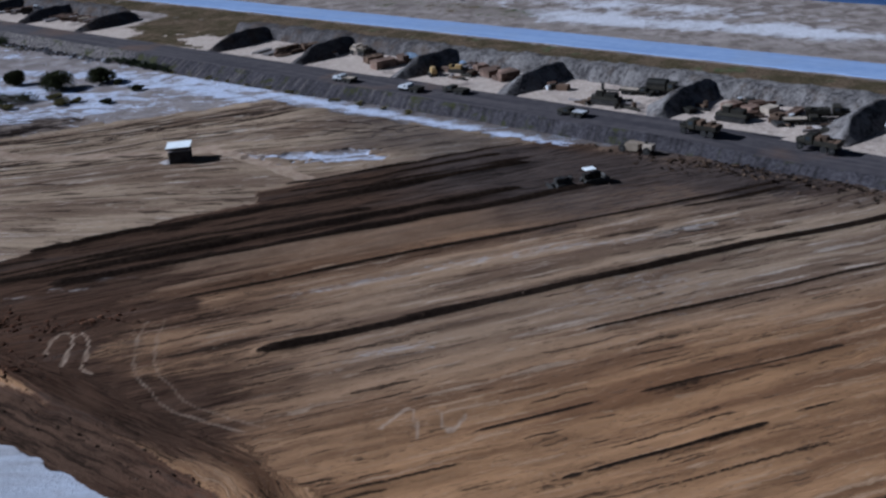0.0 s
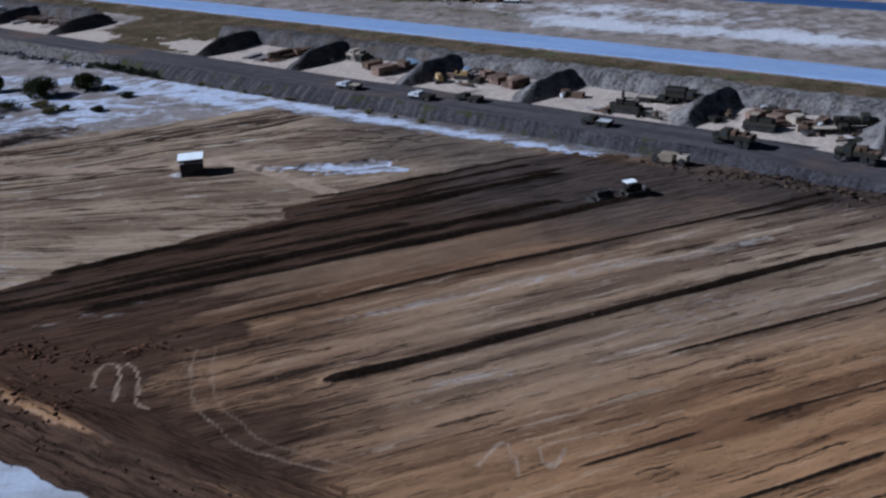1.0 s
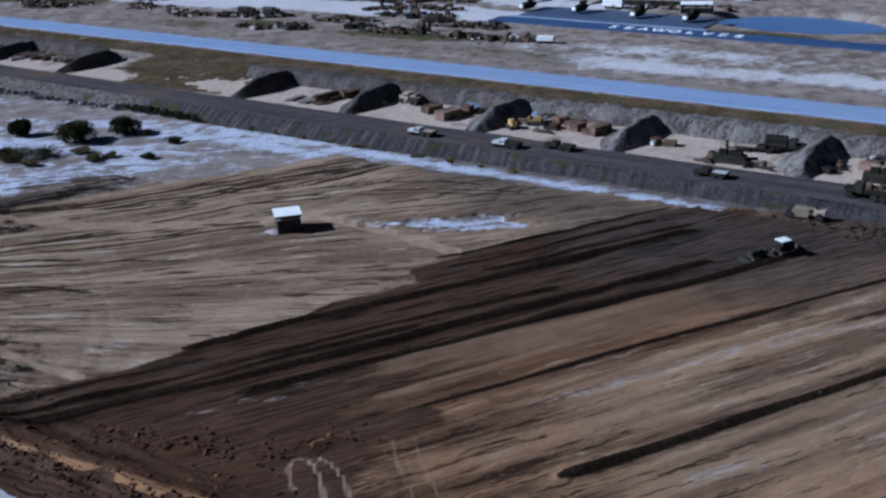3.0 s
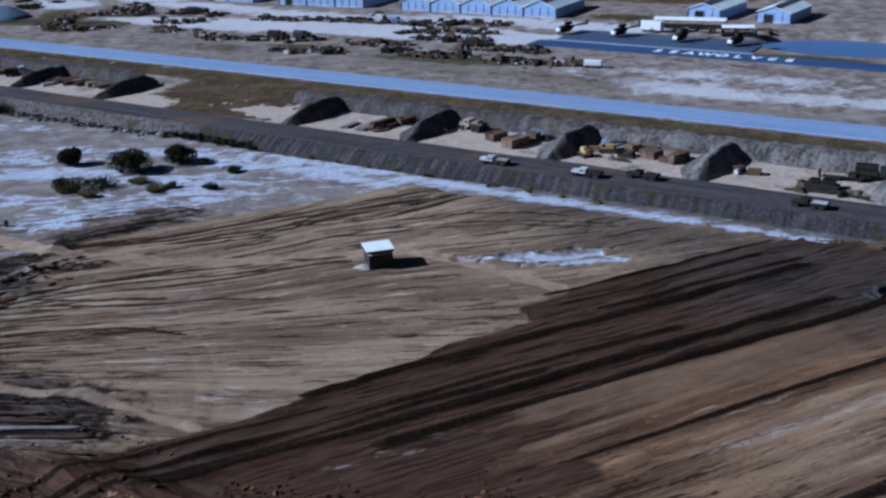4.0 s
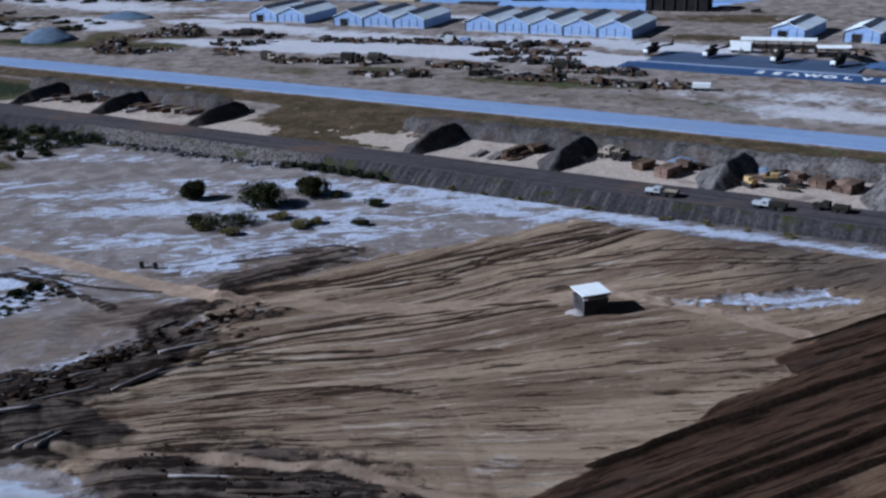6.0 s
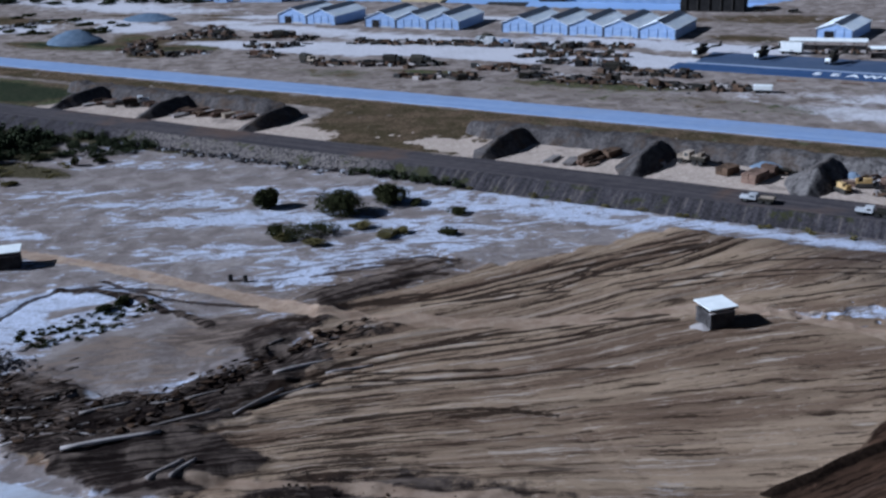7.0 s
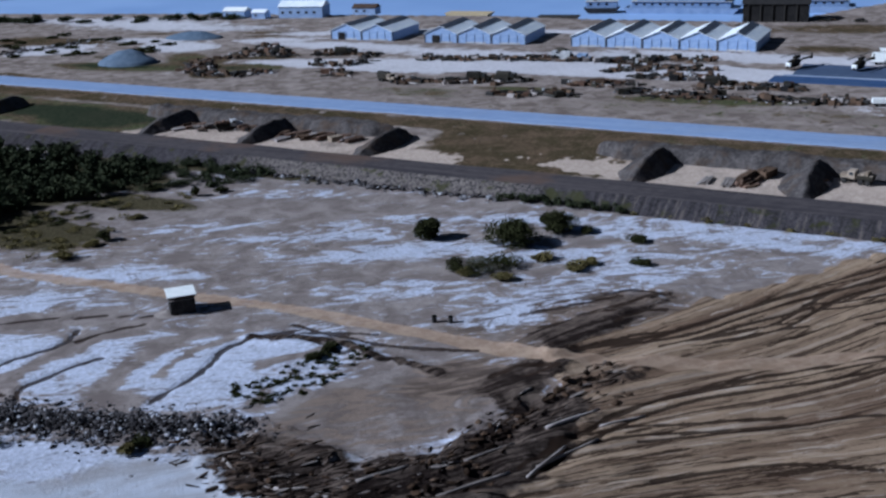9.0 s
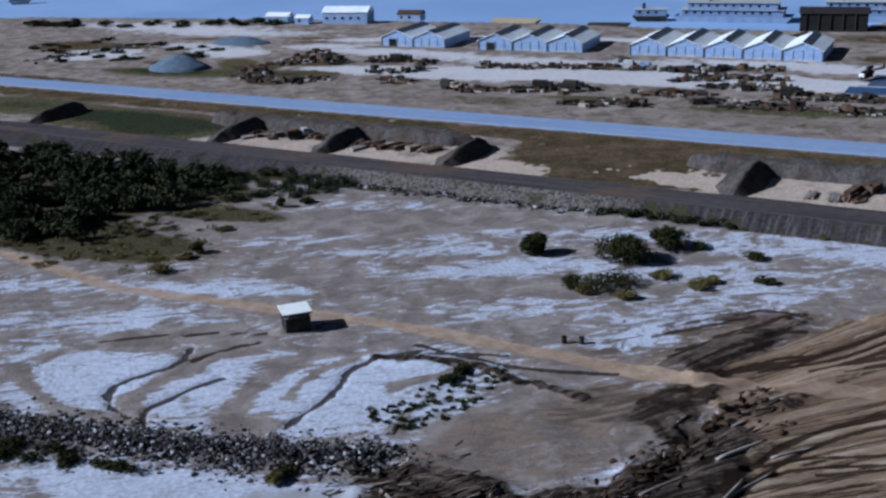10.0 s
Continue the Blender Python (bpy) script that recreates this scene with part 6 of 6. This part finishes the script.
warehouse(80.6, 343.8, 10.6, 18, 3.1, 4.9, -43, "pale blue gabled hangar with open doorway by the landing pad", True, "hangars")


def open_shed(x, y, ln, w, turn, label):
    root = thing("open_shed", pose(x, y, LAND, 0, 0, turn), label, "open shed")
    part("roof", prism([(-w / 2, 2.5), (-w / 2, 2.66), (0, 3.2), (w / 2, 2.66), (w / 2, 2.5), (0, 3.0)], ln), "white_roof", root, "pale sheet roof")
    n = max(2, int(ln / 3.5))
    for i in range(n + 1):
        for px in (-w / 2 + 0.2, w / 2 - 0.2):
            part("post", box((0.15, 0.15, 2.55), (px, -ln / 2 + 0.2 + i * (ln - 0.4) / n, 0)), "wood_dark", root)
    # near-black panel added for the shade under the open roof
    part("back_wall", box((0.1, ln - 0.4, 1.5), (w / 2 - 0.4, 0, 0)), "black", root)
    return root


open_shed(55.0, 343.6, 21, 5, -28 - 90, "long low open shed with white roof beside the pad")
open_shed(63.0, 326.4, 9, 3.6, -20 - 90, "low open shelter with pale roof beside the pad")


def trailer(x, y, ln, w, h, turn, label):
    root = thing("box_trailer", pose(x, y, LAND, 0, 0, turn), label, "box trailer")
    part("body", box((ln, w, h), (0, 0, 0.75), 0, 0.08), "white_roof", root)
    part("frame", box((ln, w * 0.6, 0.25), (0, 0, 0.5)), "steel", root)
    for px in (-ln * 0.3, ln * 0.3):
        for py in (-w / 2 + 0.15, w / 2 - 0.15):
            wheel(root, px, py, 0.4, 0.28)
    part("door", box((0.06, w * 0.6, h * 0.8), (ln / 2 + 0.02, 0, 0.85)), "pale", root)
    return root


trailer(42.4, 340.6, 6.4, 2.5, 2.4, ALONG, "white box trailer parked at the edge of the pad")
trailer(13.4, 295.2, 4.4, 2.0, 1.1, ALONG + 15, "white box trailer standing on rough grass")

# ---- landing pad ----
strip("landing_pad", "pad", 268.4, 285.0, -203, -146.9, LAND + 0.30, "dark blue-grey paved landing pad", "landing pad", thick=0.5, step=12)
strip("pad_border", "pad_edge", 266.6, 268.3, -205, -145.4, LAND + 0.33, "pale border line of the landing pad", "pavement", thick=0.5, step=12)
strip("painted_apron", "pad_strip", 258.6, 266.5, -207, -60, LAND + 0.28, "dark blue painted apron with white lettering", "pavement", thick=0.5, step=12)


def lettering():
    words = "SEAWOLVES"
    for i, ch in enumerate(words):
        cu = bpy.data.curves.new("letter", "FONT")
        cu.body, cu.size, cu.align_x, cu.align_y, cu.extrude = ch, 4.8, "CENTER", "CENTER", 0.01
        cu.offset = 0.2
        tmp = bpy.data.objects.new("letter", cu)
        scene.collection.objects.link(tmp)
        me = bpy.data.meshes.new_from_object(tmp.evaluated_get(bpy.context.evaluated_depsgraph_get()))
        bpy.data.objects.remove(tmp)
        me.materials.clear()
        me.materials.append(M["paint"])
        ob = new("letter", me)
        x, y = sv(-169.5 + i * 4.35, 262.6)
        ob.matrix_world = pose(x, y, LAND + 0.31, 0, 0, ROAD_ANGLE) @ Matrix.Diagonal((0.86, 1.0, 1, 1))
        tagged(ob, "white painted capital letter on the blue apron", "lettering", "painted letters")


lettering()


def helicopter(x, y, turn, label):
    root = thing("helicopter", pose(x, y, LAND + 0.3, 0, 0, turn), label, "helicopter", "helicopters on the pad")
    bm = bmesh.new()
    rings = ((2.6, 0.25, 1.05), (2.2, 0.75, 1.15), (1.4, 1.15, 1.35), (0.2, 1.28, 1.45), (-1.6, 1.25, 1.5), (-2.8, 0.75, 1.65), (-3.6, 0.42, 1.75))
    prev = None
    for px, rad, cz in rings:
        ring = [bm.verts.new((px, rad * math.cos(a * 0.5236), cz + 0.9 * rad * math.sin(a * 0.5236))) for a in range(12)]
        if prev:
            for k in range(12):
                bm.faces.new((prev[k], prev[(k + 1) % 12], ring[(k + 1) % 12], ring[k]))
        else:
            bm.faces.new(ring)
        prev = ring
    bm.faces.new(prev[::-1])
    bmesh.ops.recalc_face_normals(bm, faces=bm.faces)
    part("cabin", bm, "drab", root, "", True)
    # white box paints the strong glint on the nose
    part("nose_cover", box((0.8, 1.5, 1.1), (2.2, 0, 0.8), 0, 0.3), "white_roof", root, "white box for the glint on the nose")
    part("tail_boom", tube(0.38, 6.0, (-6.4, 0, 1.95), "x", 0.16, 10), "drab", root)
    part("tail_fin", box((0.8, 0.12, 1.3), (-9.2, 0, 1.8), 0, 0.03), "drab", root)
    part("stabiliser", box((0.7, 2.6, 0.08), (-7.0, 0, 1.9)), "drab", root)
    part("engine_cowl", box((2.6, 1.0, 0.8), (-1.6, 0, 2.55), 0, 0.2), "drab", root)
    part("mast", tube(0.09, 0.8, (-0.6, 0, 3.5), "z"), "steel", root)
    for sgn in (-1, 1):
        part("rotor_blade", box((7.0, 0.5, 0.06), (-0.6 + sgn * 3.6, 0, 3.86)), "steel", root)
        part("skid", tube(0.06, 3.6, (0, sgn * 1.2, 0.08), "x"), "steel", root)
        for px in (-1.0, 1.0):
            part("strut", box((0.07, 0.07, 0.75), (px, sgn * 1.1, 0.1)), "steel", root)
    return root


for i, (x, y) in enumerate(((17.1, 343.9), (30.8, 334.4), (44.5, 321.4), (56.4, 311.2))):
    helicopter(x, y, -150 + (i * 13 % 9), "olive helicopter with a white glint on its nose parked on the pad")


# ---- yard: heaps and stores ----
def gravel_mound(x, y, wx, wy, high, turn, seed, label):
    n = 29
    u, w = np.meshgrid(np.linspace(0, 1, 15), np.linspace(0, 2 * np.pi, n), indexing="ij")
    X, Y = wx / 2 * u * np.cos(w), wy / 2 * u * np.sin(w)
    wob = wave_noise(X, Y, 0.25, seed, 3)
    Z = high * np.clip(1.12 - u ** 1.25, 0, 0.92) / 0.92 * (0.85 + 0.3 * wob) * (u < 0.999) - 0.3 * (u > 0.999)
    ob = raw("gravel_mound", np.stack([X, Y, Z], -1).reshape(-1, 3), sheet(15, n), "gravel", True)
    ob.matrix_world = pose(x, y, LAND, 0, 0, turn)
    return tagged(ob, label, "gravel")


gravel_mound(-165.5, 441, 21, 16, 4.0, -30, 3, "rounded heap of blue-grey gravel on grass")
gravel_mound(-145.0, 489, 24, 13, 2.4, -30, 4, "low heap of grey gravel in the yard")


gravel_mound(-13.0, 235.0, 7, 4, 1.1, ALONG, 6, "small heap of pale blue gravel against a berm")
gravel_mound(-1.5, 225.5, 3.5, 3, 0.9, ALONG, 7, "small heap of pale gravel beside a berm")


def scrap_heap(x, y, seed, ln=7.0, high=1.4, z=LAND):
    r = rnd(seed)
    root = thing("scrap_heap", pose(x, y, z, 0, 0, ROAD_ANGLE + r.uniform(-18, 18)), "heap of dark scrap timber, drums and steel in the yard", "scrap heap", "scrap in the yard")
    mats = ("wood_dark", "steel", "wood_dark", "drab", "black", "wood_dark", "drab", "steel", "wood_dark", "log")
    for k in range(r.randint(6, 10)):
        px, py = r.uniform(-ln / 2, ln / 2), r.uniform(-2.6, 2.6)
        c = r.random()
        if c < 0.45:
            part("beam", box((r.uniform(2, 4.5), r.uniform(0.25, 0.5), r.uniform(0.25, 0.5)), (px, py, r.uniform(0, 0.3)), r.uniform(-40, 40), 0.03), r.choice(mats), root)
        elif c < 0.8:
            part("box", box((r.uniform(0.9, 2.4), r.uniform(0.8, 1.8), r.uniform(0.5, high)), (px, py, 0), r.uniform(-30, 30), 0.05), r.choice(mats + ("rust",)), root)
        else:
            part("drum", tube(0.42, 1.1, (px, py, 0.5), r.choice("zy"), seg=12), r.choice(mats + ("pale",)), root)
    return root


for i, (x, y) in enumerate(((-139.5, 331), (-128, 325), (-12.5, 231), (17, 201), (47.5, 182.5), (-2, 215.5), (22, 191.5), (28, 186.5), (38, 182), (51, 171.5), (56, 166.5), (68, 157), (50, 337), (58, 334), (68, 336.5), (73, 330), (47, 346), (41, 424), (70, 421), (79, 414), (34, 415))):
    scrap_heap(x, y, 900 + i, 4.0, 1.2)
k = 0
for (ax, ay), (bx, by) in JUNK_ROWS:
    n = max(2, int(math.hypot(bx - ax, by - ay) / 2.1))
    for i in range(n):
        t, r = (i + 0.5) / n, rnd(k)
        scrap_heap(ax + (bx - ax) * t + r.uniform(-1.5, 1.5), ay + (by - ay) * t + r.uniform(-3.5, 3.5), 500 + k, r.uniform(3.5, 7), r.uniform(0.9, 2.0))
        k += 1
for x, y, q, tl in ((-10.5, 330.5, "drab", 8), (-33.5, 388.5, "drab", -36), (-96.0, 424, "drab", 20), (-58.5, 359.5, "drab", 0), (-66, 363, "drab", 10), (-90, 373, "canvas", -20)):
    truck(x, y, LAND, ROAD_ANGLE + tl, "olive truck standing among stores in the yard", q, "drab", 7.0, "yard trucks", "canvas")
for e in ((37.5, 298.0, 5.5, 1.0, 0.5, ALONG), (49, 285.5, 7.5, 1.2, 0.5, ALONG - 5), (24.5, 305.5, 5, 1.4, 0.5, ALONG)):
    plank_pile(*e, "low pile of brown timber on bare ground", "wood")
crate_stack(-35.0, 387.2, 6, 2.2, 2.4, ALONG, "stack of blue and white boxes in front of the sheds", "pale")
crate_stack(-29.0, 383.4, 4.4, 2.2, 1.8, ALONG, "stack of weathered boxes in front of the sheds", "hull")
heap("rubble", [(-214, 480), (-196, 490), (-182, 505)], 9.0, 260, 0.3, 1.2, 71, "rock", "grey rubble at the edge of a sand patch", "rubble")
heap("rubble", [(-34, 334), (-15, 318), (8, 303)], 12.0, 320, 0.15, 0.8, 72, "rock", "pale rubble on rough grass", "rubble")
heap("rubble", [(-145, 428), (-138, 406), (-120, 402)], 7.0, 220, 0.2, 0.9, 73, "rock", "pale rubble beside stores", "rubble")
scrub_mass("scrub", scattered([(-236, 590), (-180, 566), (-120, 535), (-125, 528), (-190, 555), (-240, 580)], 26, 18, 1.2, 3.0, 5, 10), 19, "leaf_dark", "dark scrub along the river shore", "scrub", 0.5, 120)
scrub_mass("scrub", scattered([(-215, 470), (-160, 450), (-150, 475), (-190, 520), (-225, 515)], 26, 21, 0.6, 1.6, 4, 9), 22, "leaf", "low scrub behind the gravel heap", "scrub", 0.4, 110)


# ---- river shore ----
def hut(x, y, ln, w, h, turn, roof, label, z=LAND):
    root = thing("hut", pose(x, y, z, 0, 0, turn), label, "hut", "huts on the shore")
    part("wall", box((ln, w, h), (0, 0, 0), 0, 0.04), "ware_wall", root)
    bm = prism([(-w / 2 - 0.3, h - 0.05), (w / 2 + 0.3, h - 0.05), (0, h + w * 0.22)], ln + 0.6)
    bmesh.ops.transform(bm, matrix=pose(0, 0, 0.02, 0, 0, 90), verts=bm.verts)
    part("roof", bm, roof, root)
    for i in range(max(1, int(ln / 3.5))):
        part("window", box((1.1, 0.12, 0.9), (-ln / 2 + 1.8 + i * 3.4, -w / 2 - 0.02, h * 0.4)), "black", root)
    return root


hut(-128.0, 541, 10, 6, 3.0, -30, "white_roof", "white hut with pale roof on the river shore")
hut(-118.5, 533.5, 6, 5, 2.6, -30, "ware_roof", "grey hut on the river shore")
hut(-101.0, 529, 19, 9, 4.6, -26, "ware_roof", "long blue-grey shed with pale roof on the river shore")
hut(-76.0, 524, 10, 6, 2.8, -30, "wood_dark", "brown thatched hut on the river shore")


def barge(x, y, ln, w, turn, label, hull="hull", decks=2, z=-0.35):
    root = thing("barge", pose(x, y, z, 0, 0, turn), label, "barge", "river craft")
    prof = [(-ln / 2, 1.6), (-ln / 2 + 2.0, -0.5), (ln / 2 - 2.0, -0.5), (ln / 2, 1.6)]
    part("hull", prism(prof, w), hull, root)
    top = 1.6
    for d in range(decks):
        dl = ln * (0.86 - 0.1 * d)
        house = part("deckhouse", box((dl, w * 0.82, 2.5), (0, 0, top), 0, 0.05), "hull", root)
        for i in range(int(dl / 3.2)):
            part("window", box((1.0, 0.1, 0.8), (-dl / 2 + 1.8 + i * 3.1, -w * 0.41 - 0.02, top + 1.1)), "black", house)
        top += 2.5
        part("roof", box((dl + 1.0, w * 0.92, 0.2), (0, 0, top)), "pale", root)
        top += 0.2
    if decks:
        part("funnel", tube(0.6, 2.2, (-ln * 0.2, 0, top + 1.0), "z"), "steel", root)
    return root


barge(42.0, 478, 44, 12, -33, "blue-grey two-deck accommodation barge moored on the river")
barge(84.0, 458, 34, 12, -30, "blue-grey two-deck accommodation barge moored on the river")
barge(14.0, 492, 14, 6, -25, "small grey work boat beside the barges", "steel", 1)
barge(-37.0, 505, 19, 7, -34, "sand-coloured open landing barge at the shore", "tan_hull", 0)
barge(-256.0, 700, 12, 4, 5, "small pale boat far out on the river", "pale", 1)


def dark_store(x, y, ln, w, h, turn, label):
    root = thing("dark_store", pose(x, y, 0.6, 0, 0, turn), label, "store building")
    part("wall", box((ln, w, h), (0, 0, 0), 0, 0.05), "black", root)
    bm = prism([(-w / 2 - 0.5, h - 0.02), (w / 2 + 0.5, h - 0.02), (0, h + 1.6)], ln + 1)
    bmesh.ops.transform(bm, matrix=pose(0, 0, 0.03, 0, 0, 90), verts=bm.verts)
    part("roof", bm, "black", root, "dark tarred roof")
    for i in range(int(ln / 4)):
        part("post", box((0.35, 0.35, h), (-ln / 2 + 2 + i * 4, -w / 2 - 0.2, 0)), "steel", root)
    return root


dark_store(57.0, 431, 22, 12, 6.5, -30, "dark timber store building on the river shore")
barge(-8.0, 478, 16, 5, -30, "dark flat work barge at the shore", "steel", 0)
for i, (x, y) in enumerate(((-109.3, 204.2), (-107.2, 203.4))):
    r0 = thing("oil_drum", pose(x, y, height(x, y), 0, 0, i * 30) @ Matrix.Scale(0.8, 4), "dark oil drum beside the dirt track", "drum", "oil drums")
    part("body", tube(0.42, 1.15, (0, 0, 0.57), "z", seg=16), "steel", r0)
    for hh in (0.05, 0.42, 0.78, 1.12):
        part("hoop", tube(0.45, 0.05, (0, 0, hh), "z", seg=16), "steel", r0)
